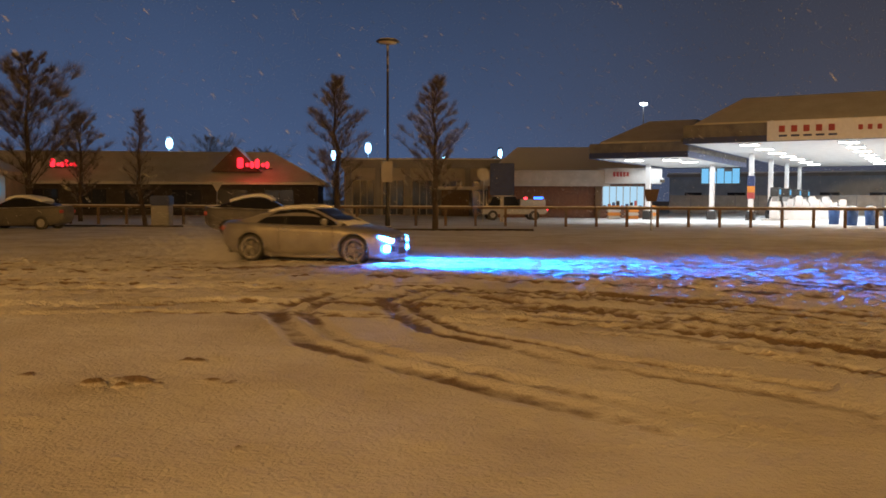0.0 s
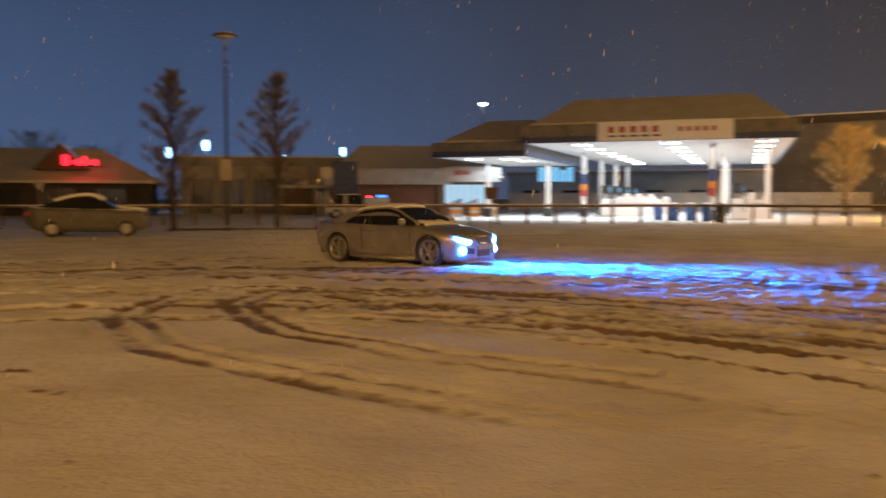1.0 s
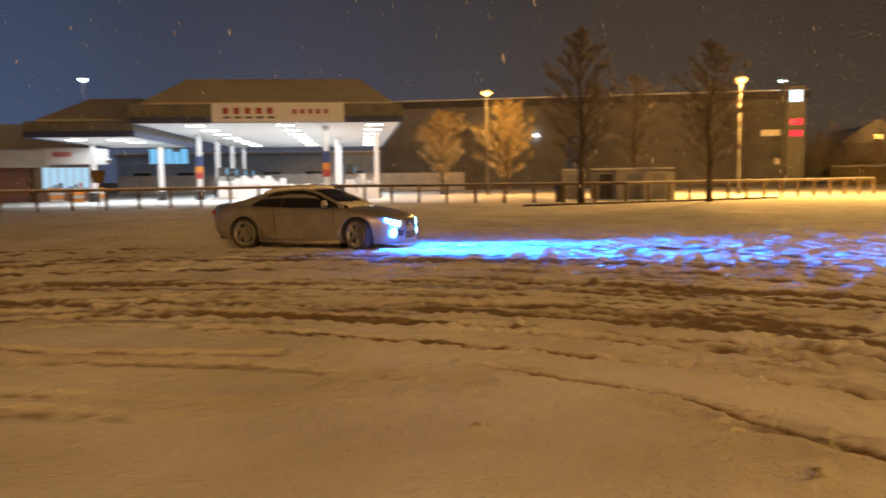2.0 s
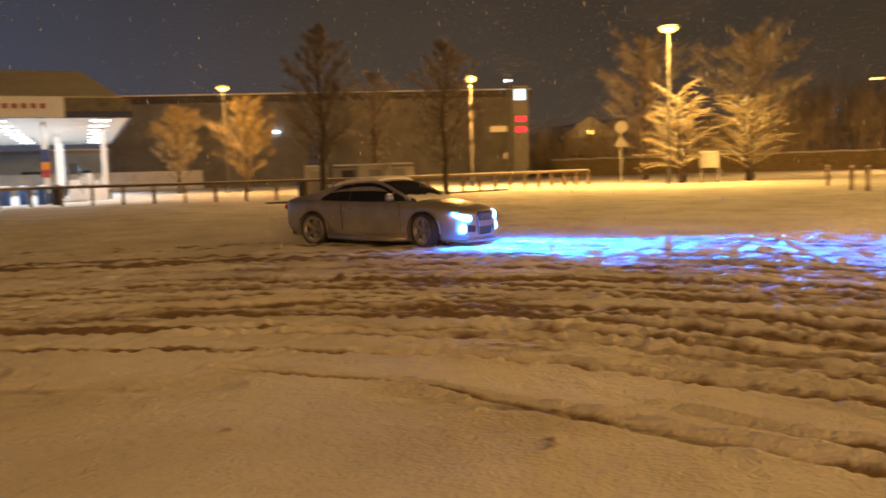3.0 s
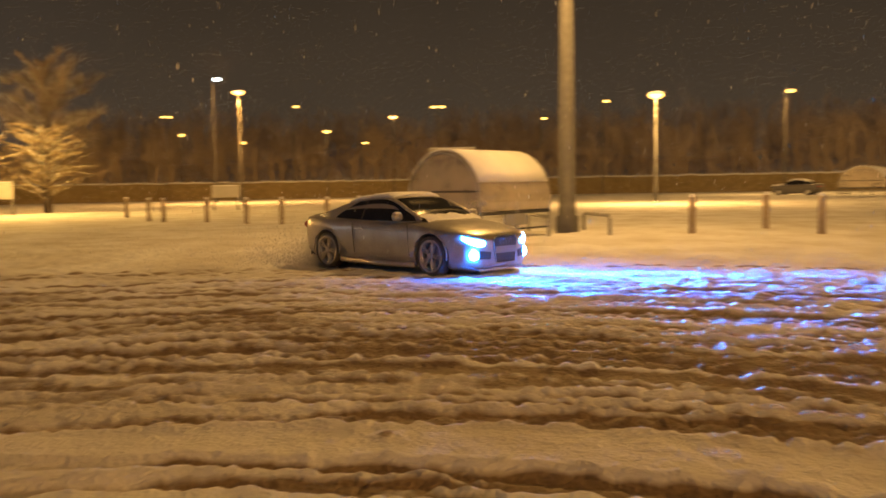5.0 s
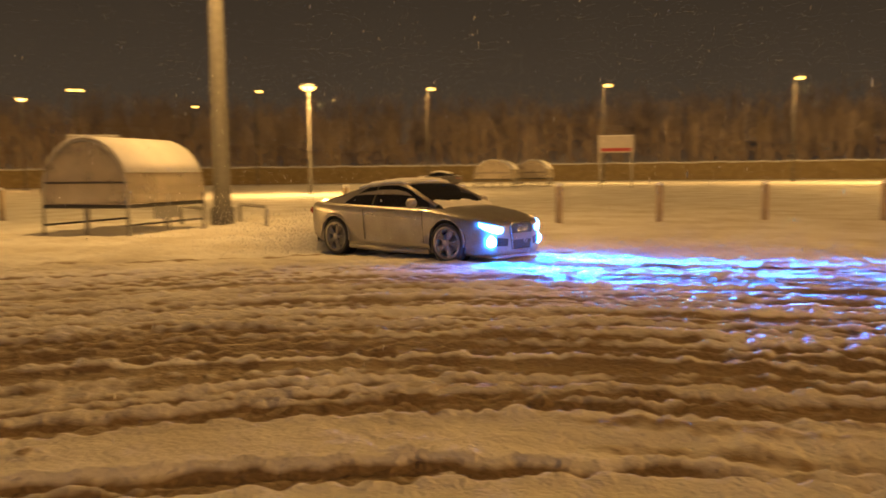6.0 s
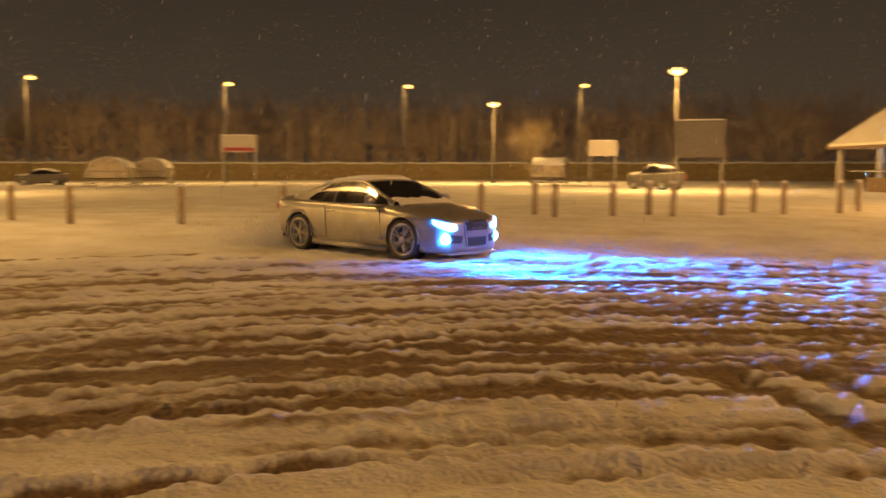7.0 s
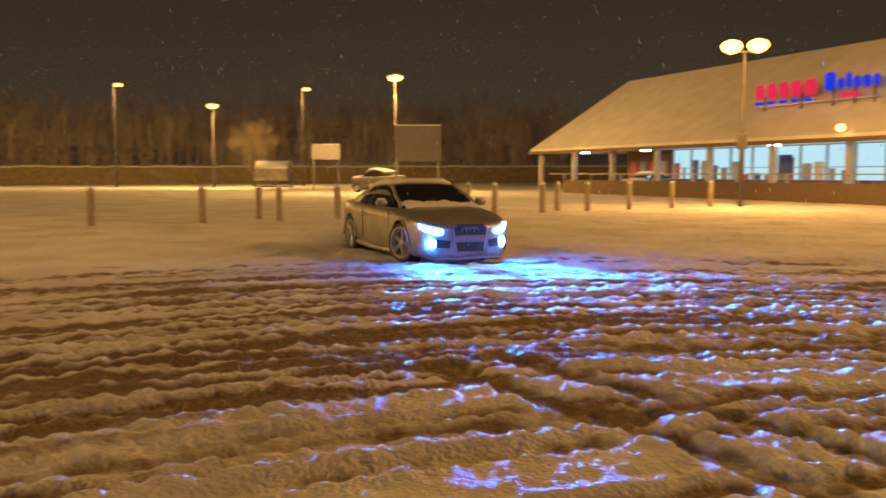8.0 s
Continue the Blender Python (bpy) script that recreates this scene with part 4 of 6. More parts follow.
# ---- buildings behind the fence ----
def restaurant():
    x, y = polar(-32, 92)
    t = thing("restaurant", x, y, "long dark restaurant with a snow-covered roof and red neon signs", "restaurant", turn=5)
    part("wall", box(0, 37, 0, 10, -0.1, 3.0), DARK_WALL, t)
    part("roof", hip_roof(-0.8, 37.8, -1.2, 11, 2.9, 6.2, 5.5, 5.5), ROOF_SNOW, t, "snow-covered roof")
    g = bmesh.new()
    a = [g.verts.new(c) for c in ((27.2, -1.0, 4.1), (31.8, -1.0, 4.1), (29.5, -1.0, 6.4), (27.2, 4.5, 4.1), (31.8, 4.5, 4.1), (29.5, 4.5, 6.4))]
    for f in ((0, 1, 2), (3, 5, 4), (0, 2, 5, 3), (1, 4, 5, 2), (0, 3, 4, 1)):
        g.faces.new([a[k] for k in f])
    part("gable", g, ROOF_TILE, t, "small gable over the sign")
    for x0, s in ((13.0, 0.8), (29.7, 1.0)):
        b = part("sign_board", box(x0 - 0.1, x0 + 3.2 * s, -1.35, -1.2, 4.3, 4.42), DARK_WALL, t)
        widths = [0.72, 0.5, 0.5, 0.5, 0.5, 0.42]
        xx = x0
        for k, w in enumerate(widths):
            hh = (0.95 if k == 0 else 0.85 if k == 3 else 0.6) * s
            part("sign_bar", lathe([(0.02, 0), (w * 0.36 * s, 0.05), (w * 0.38 * s, 0.13), (0.02, 0.18)], 10, axis="Y", at=(xx + w * s * 0.5, -1.56, 4.4 + hh * 0.5)) if k in (1, 4) else box(xx, xx + w * s * 0.8, -1.5, -1.355, 4.4, 4.4 + hh, 0.08), RED_SIGN, b)
            xx += w * s * 0.95
    for k in range(8):
        w = part("window", box(2 + 4.3 * k, 4.6 + 4.3 * k, -0.06, -0.004, 0.6, 2.4), DARK_GLASS, t)
        part("window_frame", box(3.25 + 4.3 * k, 3.35 + 4.3 * k, -0.1, -0.064, 0.6, 2.4), BLACK, w)
    lamp = bpy.data.lights.new("sign_light", "AREA")
    lamp.size, lamp.energy, lamp.color = 3.0, 35, (1, 0.03, 0.04)
    placed(new("sign_light", lamp), t.matrix_basis @ pose(31.6, -2.2, 4.9, 70, 0, 0))
    # neighbour with a red neon line
    x, y = polar(-30, 84)
    n = thing("neon_building", x, y, "low building edged with a red neon line and a cyan sign", "building", turn=8)
    part("wall", box(-8, 4.5, 0, 8, -0.1, 3.6), RENDER_WALL, n)
    part("roof", hip_roof(-8.4, 4.9, -0.5, 8.5, 3.6, 5.2, 3, 3), ROOF_SNOW, n)
    part("neon_line", tube([(-8, -0.62, 2.6), (-3, -0.62, 2.7), (0.6, -0.62, 3.4), (3.3, -0.62, 4.1)], 0.09, 6), RED_SIGN, n)
    s = part("sign_panel", box(0.4, 4.3, -0.75, -0.64, 1.7, 3.0, 0.03), CYAN_GLOW, n)
    for k in range(5):
        part("sign_bar", box(0.7 + 0.7 * k, 1.2 + 0.7 * k, -0.8, -0.754, 2.0, 2.7), SIGN_WHITE, s)


def retail_block():
    x, y = polar(-6.6, 84)
    t = thing("retail_block", x, y, "flat-roofed pale retail building with glazed bays", "building", turn=-2)
    part("wall", box(0, 15.5, 0, 10, -0.1, 4.6), RENDER_WALL, t)
    part("parapet", box(-0.3, 15.8, -0.4, 10.2, 4.6, 5.4, 0.04), CLADDING, t)
    part("parapet_snow", box(-0.3, 15.8, -0.4, 10.2, 5.404, 5.55, 0.05), SNOW, t)
    for k in range(6):
        part("pier", box(0.2 + 2.9 * k, 0.7 + 2.9 * k, -0.35, -0.004, -0.1, 4.6), CLADDING, t)
        w = part("window", box(0.9 + 2.9 * k, 2.9 + 2.9 * k, -0.08, -0.004, 0.1, 3.4), DARK_GLASS, t)
        for q in (0.66, 1.33):
            part("mullion", box(0.9 + 2.9 * k + q, 0.98 + 2.9 * k + q, -0.13, -0.084, 0.1, 3.4), STEEL, w)
    part("porch", box(9.2, 14.2, -2.6, -0.36, 2.5, 2.8, 0.05), WHITE_PAINT, t, "flat entrance porch")
    part("porch_wall", box(9.6, 12.2, -2.3, -0.36, -0.1, 2.5), TIMBER, t)


def warehouse():
    x, y = polar(31.5, 112)
    t = thing("warehouse", x, y, "long grey clad warehouse with a dark roof edge", "warehouse", turn=-46)
    part("wall", box(0, 52, 0, 20, -0.1, 10.4), MURKY_CLAD, t)
    part("roof_edge", box(-0.4, 52.4, -0.4, 20.4, 10.4, 11.3, 0.05), DARK_WALL, t, "dark roof edge")
    part("roof_snow", box(-0.2, 52.2, -0.2, 20.2, 11.304, 11.45), SNOW, t)
    for k in range(12):
        part("cladding_rib", box(1 + 4.3 * k, 1.18 + 4.3 * k, -0.12, -0.004, -0.1, 10.4), MURKY_CLAD, t)
    part("blue_door", box(24, 26.4, -0.1, -0.004, -0.1, 6.5), SIGN_BLUE, t, "tall blue door strip")
    for u, z in ((19.5, 6.4),):
        k = part("wall_light", box(u + 0.4, u + 1.0, -0.42, -0.13, z + 0.15, z + 0.4, 0.04), LED_GLOW, t, "white wall floodlight")
    x, y = polar(62.5, 130)
    b = thing("gable_house", x, y, "pale gabled building lit by a lamp", "building", turn=-60)
    part("wall", box(-4, 4, 0, 9, -0.1, 5.5), RENDER_WALL, b)
    part("roof", hip_roof(-4.5, 4.5, -0.5, 9.5, 5.5, 8.6, 4.2, 0.6), ROOF_SNOW, b)
    part("porch", box(-3, 3, -2, -0.004, -0.1, 3), DARK_WALL, b)
    part("wall_lamp", box(-0.5, 0.5, -0.5, -0.05, 6.0, 6.6, 0.05), SODIUM_FAR, b)


def store():
    """Supermarket with a great snow-covered roof, columns under the eave and a lit glass front."""
    t = thing("supermarket", 13.8, -71.0, "supermarket with a great snow-covered roof and lit glass front", "supermarket", turn=130)
    ln = 58.0
    r = bmesh.new()
    v = [r.verts.new(c) for c in ((-0.3, 0, 3.05), (ln, 0, 3.05), (ln, 0, 3.4), (-0.3, 0, 3.4), (2.2, 8.0, 9.15), (ln, 8.0, 9.15), (ln, 20, 3.4), (-0.3, 20, 3.4), (ln, 20, 3.05), (-0.3, 20, 3.05))]
    for f in ((0, 1, 2, 3), (3, 2, 5, 4), (4, 5, 6, 7), (0, 3, 4, 7, 9), (1, 8, 6, 5, 2), (9, 7, 6, 8), (0, 9, 8, 1)):
        r.faces.new([v[k] for k in f])
    part("roof", r, ROOF_SNOW, t, "steep snow-covered roof")
    part("gutter", box(-0.4, ln, -0.14, -0.004, 3.0, 3.22, 0.03), TIMBER, t, "brown eave gutter")
    part("wall", box(9.0, ln, 3.2, 3.5, -0.1, 3.2), BRICK, t)
    part("side_wall", box(9.0, 9.3, 3.5, 19.5, -0.1, 3.2), BRICK, t)
    for k in range(12):
        part("column", box(0.2 + 5.2 * k, 0.55 + 5.2 * k, 0.5, 0.85, -0.1, 3.05, 0.03), RENDER_WALL, t, "pale square column")
    p = part("poster", box(9.4, 14.2, 3.08, 3.196, 0.9, 2.7), BRICK, t, "dull red poster panel")
    for k in range(4):
        part("poster_strip", box(9.6 + 1.15 * k, 10.4 + 1.15 * k, 3.05, 3.076, 1.1 + 0.2 * (k % 2), 2.3), (RED_PAINT, CLADDING)[k % 2], p)
    g = part("glazing", box(14.6, ln - 0.5, 3.1, 3.196, 1.05, 3.0), STORE_GLOW, t, "brightly lit shop glazing")
    rnd = random.Random(5)
    u, k = 14.6, 0
    while u < ln - 1:
        part("mullion", box(u, u + 0.1, 2.98, 3.096, 1.0, 3.05), STEEL, g)
        if k < 7 or k % 3 == 1:
            for q in range(2):
                w = rnd.uniform(0.25, 0.7)
                x0 = u + 0.2 + 0.85 * q
                part("shelf_stock", box(x0, x0 + w, 3.04, 3.096, 1.06, rnd.uniform(1.3, 2.4)), rnd.choice((SIGN_BLUE, CLADDING, MURKY_CLAD, SIGN_WHITE, RED_PAINT)), g)
        u += 1.9
        k += 1
    part("transom", box(14.6, ln - 0.5, 2.99, 3.094, 1.74, 1.79), STEEL, g)
    part("blue_poster", box(24.5, 25.5, 2.9, 2.97, 1.3, 2.5), SIGN_BLUE, g, "blue poster")
    # sign standing on the roof slope
    s = part("roof_sign", box(23.3, 31.8, 2.28, 2.36, 5.3, 5.4), STEEL, t)
    u = 23.3
    for w in (0.74, 0.72, 0.72, 0.74, 0.86):
        part("sign_bar", box(u, u + w, 2.05, 2.25, 5.72, 6.6, 0.1), PINK_SIGN, s)
        u += w + 0.2
    u = 23.3
    for _ in range(5):
        part("sign_stripe", box(u, u + 0.6, 2.05, 2.22, 5.42, 5.58, 0.04), BLUE_SIGN_GLOW, s)
        u += 0.93
    u = 28.4
    for w, h in ((0.75, 0.95), (0.42, 0.6), (0.36, 0.85), (0.42, 0.6), (0.5, 0.6), (0.42, 0.6)):
        part("sign_bar", box(u, u + w, 2.05, 2.25, 5.85, 5.85 + h, 0.1), BLUE_SIGN_GLOW, s)
        u += w + 0.13
    part("sign_stripe", box(29.5, 30.7, 2.05, 2.22, 5.42, 5.66, 0.04), PINK_SIGN, s)
    for u in (23.9, 26.7, 28.9, 30.3, 31.5):
        part("bracket", tube([(u, 2.3, 4.8), (u, 2.3, 5.9)], 0.06, 6), BLACK, s)
    # lights under the eave
    for u in (6.6, 14.2, 26.0):
        part("soffit_light", box(u, u + 0.6, 0.6, 1.0, 2.93, 3.04, 0.03), LED_GLOW, t, "white soffit light")
    part("eave_lamp", box(31.6, 32.0, -0.45, -0.145, 3.5, 3.85, 0.08), SODIUM_GLOW, t, "orange lamp on the eave")
    lamp = bpy.data.lights.new("shop_front_light", "AREA")
    lamp.shape, lamp.size, lamp.size_y, lamp.energy, lamp.color = "RECTANGLE", 36, 1.8, 220, (0.7, 0.93, 1.0)
    placed(new("shop_front_light", lamp), t.matrix_basis @ pose(34, 2.7, 2.0, -90, 0, 0))
    # trolley rail in front
    f = thing("trolley_rail", 11.6, -67.0, "low brown barrier along the store front", "barrier", turn=130)
    part("panel", box(4, 52, -1.2, -1.05, -0.05, 0.95), TIMBER, f)
    part("handrail", box(2, 54, -1.2, -1.1, 1.35, 1.42), STEEL, f)
    for k in range(14):
        part("stanchion", box(4 + 3.6 * k, 4.12 + 3.6 * k, -1.2, -1.08, 0.95, 1.35), STEEL, f)


DARK_BOARD = material("grey_board", (0.20, 0.19, 0.18), (0.14, 0.13, 0.12), 0.7)


def sign_on_legs(az, d, z, w, h, label, face=SIGN_WHITE, red=False):
    x, y = polar(az, d)
    t = thing("car_park_sign", x, y, label, "sign", turn=-az)
    part("board", box(-w / 2, w / 2, -0.05, 0.05, z - h / 2, z + h / 2, 0.02), face, t)
    for s in (-1, 1):
        part("leg", tube([(s * w * 0.44, 0.1, -0.1), (s * w * 0.44, 0.1, z + h * 0.4)], 0.06, 8), STEEL, t)
    if red:
        part("band", box(-w * 0.42, w * 0.42, -0.07, -0.054, z - h * 0.42, z - h * 0.22), RED_PAINT, t)
    part("snow_cap", box(-w / 2, w / 2, -0.06, 0.06, z + h / 2 + 0.003, z + h / 2 + 0.08, 0.03), SNOW, t)


def trolley_shelter(x, y, turn, width, length, height, label):
    """Arched shelter for trolleys: sheet roof on a steel frame, open end towards its local -x."""
    t = thing("trolley_shelter", x, y, label, "trolley shelter", turn=turn, group="trolley shelters")
    spring, r = height * 0.42, width / 2

    def arch(k, rad):
        a = math.pi * k / 16
        return rad * math.cos(a), spring + (height - spring) * math.sin(a) * rad / r

    def shell(x0, x1, rad, thick, k0=0, k1=17):
        bm = bmesh.new()
        rows = []
        for k in range(k0, k1):
            a, b = arch(k, rad), arch(k, rad + thick)
            rows.append([bm.verts.new(c) for c in ((x0, *a), (x1, *a), (x1, *b), (x0, *b))])
        for p, q in zip(rows, rows[1:]):
            for j in range(4):
                bm.faces.new((p[j], p[(j + 1) % 4], q[(j + 1) % 4], q[j]))
        bm.faces.new(rows[0])
        bm.faces.new(rows[-1][::-1])
        return bm
    part("roof", shell(0, length, r, 0.02), SHELTER_SHEET, t, "frosted arched roof sheet", True)
    part("roof_snow", shell(0.05, length - 0.05, r + 0.025, 0.045, 3, 15), SNOW, t, "snow on the arched roof", True)
    for u in (0.05, length - 0.06):
        end = bmesh.new()
        ring = [end.verts.new((u, *arch(k, r - 0.01))) for k in range(17)] + [end.verts.new((u, -r + 0.01, 0.76)), end.verts.new((u, r - 0.01, 0.76))]
        end.faces.new(ring)
        ex = bmesh.ops.extrude_face_region(end, geom=end.faces[:])
        bmesh.ops.translate(end, vec=(0.025, 0, 0), verts=[v for v in ex["geom"] if isinstance(v, bmesh.types.BMVert)])
        part("end_panel", end, SHELTER_SHEET, t, "cloudy end sheet")
        for z, k in ((0.72, 0.05), (1.32, 0.026)):
            part("cross_rail", tube([(u, -r, z), (u, r, z)], k, 6), BLACK, t)
        part("leg", tube([(u, 0, -0.05), (u, 0, 0.72)], 0.045, 8), STEEL, t)
    for u in (0.03, length / 2, length - 0.03):
        part("hoop", tube([(u, -r, -0.05)] + [(u, *arch(16 - k, r - 0.03)) for k in range(17)] + [(u, r, -0.05)], 0.035, 6), STEEL, t, smooth=True)
    for s in (-1, 1):
        for z, k in ((0.72, 0.05), (0.25, 0.03)):
            part("rail", tube([(0, s * (r - 0.05), z), (length, s * (r - 0.05), z)], k, 6), BLACK, t)
        part("side_panel", box(0.1, length - 0.1, s * (r - 0.02) - 0.012, s * (r - 0.02) + 0.012, 0.78, spring), SHELTER_SHEET, t)
    part("notice_panel", box(length * 0.3, length * 0.62, -r - 0.03, -r - 0.004, 0.36, 0.68, 0.008), CLADDING, t, "small grey notice panel")
    return t


TOTEM_HEAD = glow("totem_head", (0.7, 0.9, 1.0), 2.5)


def small_fixtures():
    trolley_shelter(23.15, -2.92, -47, 2.6, 3.4, 2.42, "arched trolley shelter with frosted sheets and snow on its roof")
    for az, d, turn, w in ((123.3, 78, -48, 3.6), (125.9, 82, -48, 3.0), (153.0, 80, 20, 2.6)):
        x, y = polar(az, d)
        trolley_shelter(x, y, turn, w, 3.2, 2.5, "far arched trolley shelter under snow")
    sign_on_legs(131.4, 72, 3.55, 2.9, 1.35, "white car park sign with a red band on two legs", red=True)
    sign_on_legs(155.3, 74, 3.25, 2.4, 1.25, "white car park sign on two legs")
    sign_on_legs(161.4, 61, 3.55, 3.3, 2.5, "large grey sign board seen from behind", face=DARK_BOARD)
    sign_on_legs(70.0, 64, 1.6, 1.3, 1.1, "small white board by the entrance road")
    sign_on_legs(97.9, 60, 3.6, 3.2, 0.9, "pale sign board behind the trolley shelter")
    sign_on_legs(83.0, 62, 1.3, 1.9, 0.8, "low white board beyond the bollards")
    # back of a road sign by the fence
    x, y = polar(13.7, 44.8)
    t = thing("road_sign", x, y, "brown back of a road sign on a post", "road sign", turn=-14)
    part("post", tube([(0, 0, -0.1), (0, 0, 1.9)], 0.04, 8), STEEL, t)
    part("plate", prism([(-0.38, 0), (0.38, 0), (0.25, 0.62), (-0.25, 0.62)], -0.02, 0.02), TIMBER, t).matrix_basis = pose(0, -0.06, 2.1, 90, 0, 0) @ pose(0, 0, 0, 180, 0, 0)
    # blue totem board
    x, y = polar(3.95, 60)
    t = thing("totem_sign", x, y, "dark blue totem board on a post", "sign", turn=-4)
    part("board", box(-0.85, 0.85, -0.12, 0.12, 1.85, 4.1, 0.04), SIGN_BLUE, t)
    part("leg", box(-0.12, 0.12, -0.08, 0.08, -0.1, 1.85), STEEL, t)
    for k in range(4):
        part("text_bar", box(-0.6, 0.3 - 0.1 * k, -0.14, -0.124, 2.3 + 0.42 * k, 2.38 + 0.42 * k), FASCIA_BLUE, t)
    # round sign beside the totem and the triangle near the restaurant
    x, y = polar(2.7, 60)
    t = thing("round_sign", x, y, "round pale road sign on a post", "road sign")
    part("post", tube([(0, 0, -0.1), (0, 0, 3.2)], 0.05, 8), STEEL, t)
    part("disc", lathe([(0.45, -0.02), (0.45, 0.02)], 18, axis="Y", at=(0, -0.08, 3.3)), SIGN_WHITE, t)
    x, y = polar(-14.8, 62)
    t = thing("give_way_sign", x, y, "inverted triangular road sign on a post", "road sign", turn=15)
    part("post", tube([(0, 0, -0.1), (0, 0, 2.2)], 0.04, 8), STEEL, t)
    part("plate", prism([(-0.4, 0.7), (0.4, 0.7), (0, 0)], -0.015, 0.015), SIGN_WHITE, t).matrix_basis = pose(0, -0.06, 2.0, 90, 0, 0)
    # sign box on the unlit column
    x, y = polar(-3.75, 45.75)
    t = thing("notice_board", x, y, "pale notice board strapped to the lighting column", "notice board")
    part("board", box(-0.3, 0.3, -0.14, -0.1, 2.45, 3.55, 0.01), RENDER_WALL, t)
    for z in (2.7, 3.3):
        part("strap", box(-0.12, 0.12, -0.1, 0.3, z, z + 0.04), STEEL, t)
    # price totem of the filling station
    x, y = polar(57.6, 90)
    t = thing("price_totem", x, y, "tall price totem with a lit white head and red figures", "price totem", turn=-58)
    part("mast", tube([(-0.6, 0, -0.1), (-0.6, 0, 10.6)], [0.3, 0.22], 10), COLUMN_DIMMED, t)
    part("body", box(-0.2, 1.4, -0.2, 0.2, 1.2, 9.9, 0.05), BLACK, t)
    part("head_panel", box(0.0, 1.1, -0.24, -0.204, 8.4, 9.5), TOTEM_HEAD, t, "lit white head panel")
    for z in (5.1, 6.2):
        for k in range(3):
            part("figure_bar", box(0.1 + 0.38 * k, 0.36 + 0.38 * k, -0.24, -0.204, z, z + 0.55), RED_SIGN, t)
    for z, x0 in ((5.2, -2.6), (2.4, -1.2)):
        part("side_board", box(x0, -0.7, -0.05, 0.05, z, z + 0.6, 0.02), SIGN_WHITE, t)
    # crossing beacon
    x, y = polar(64.5, 72)
    t = thing("crossing_beacon", x, y, "road sign post with a round and a triangular plate", "road sign", turn=-64)
    part("post", tube([(0, 0, -0.1), (0, 0, 4.9)], 0.07, 8), STEEL, t)
    part("disc", lathe([(0.5, -0.02), (0.5, 0.02)], 18, axis="Y", at=(0, -0.1, 4.5)), DARK_BOARD, t)
    part("triangle", prism([(-0.6, 0), (0.6, 0), (0, 1.0)], -0.02, 0.02), DARK_BOARD, t).matrix_basis = pose(0, -0.1, 2.9, 90, 0, 0)
    # hoardings and containers behind the fence
    for k, (az, d, w, m) in enumerate(((44.3, 58, 1.5, RENDER_WALL), (46.4, 58, 2.0, CLADDING), (48.2, 57, 2.2, SIGN_WHITE), (49.8, 56, 1.9, RENDER_WALL))):
        x, y = polar(az, d)
        t = thing("site_cabin", x, y, "pale boxy cabin with a snow-covered top", "cabin", turn=-az, group="site cabins")
        part("body", box(-w / 2, w / 2, -0.8, 0.8, -0.05, 1.9 - 0.15 * (k % 2), 0.04), m, t)
        part("top_snow", box(-w / 2, w / 2, -0.8, 0.8, 1.904, 2.0, 0.05), SNOW, t)
        part("door", box(-0.4, 0.4, -0.83, -0.804, 0, 1.6), CLADDING if m is not CLADDING else BLACK, t)
    x, y = polar(43.4, 51)
    t = thing("bin", x, y, "black litter bin by the fence", "bin")
    part("body", lathe([(0.28, -0.05), (0.3, 0.9)], 12), BLACK, t)
    part("lid", lathe([(0.33, 0.9), (0.3, 1.05), (0.1, 1.1)], 12), BLACK, t)
    x, y = polar(-18.2, 50.5)
    t = thing("bin", x, y, "blue-grey litter bin with a pale band by the fence", "bin")
    part("body", box(-0.5, 0.5, -0.4, 0.4, -0.05, 1.15, 0.04), CLADDING, t)
    part("top", box(-0.55, 0.55, -0.45, 0.45, 1.15, 1.7, 0.06), SIGN_BLUE, t)


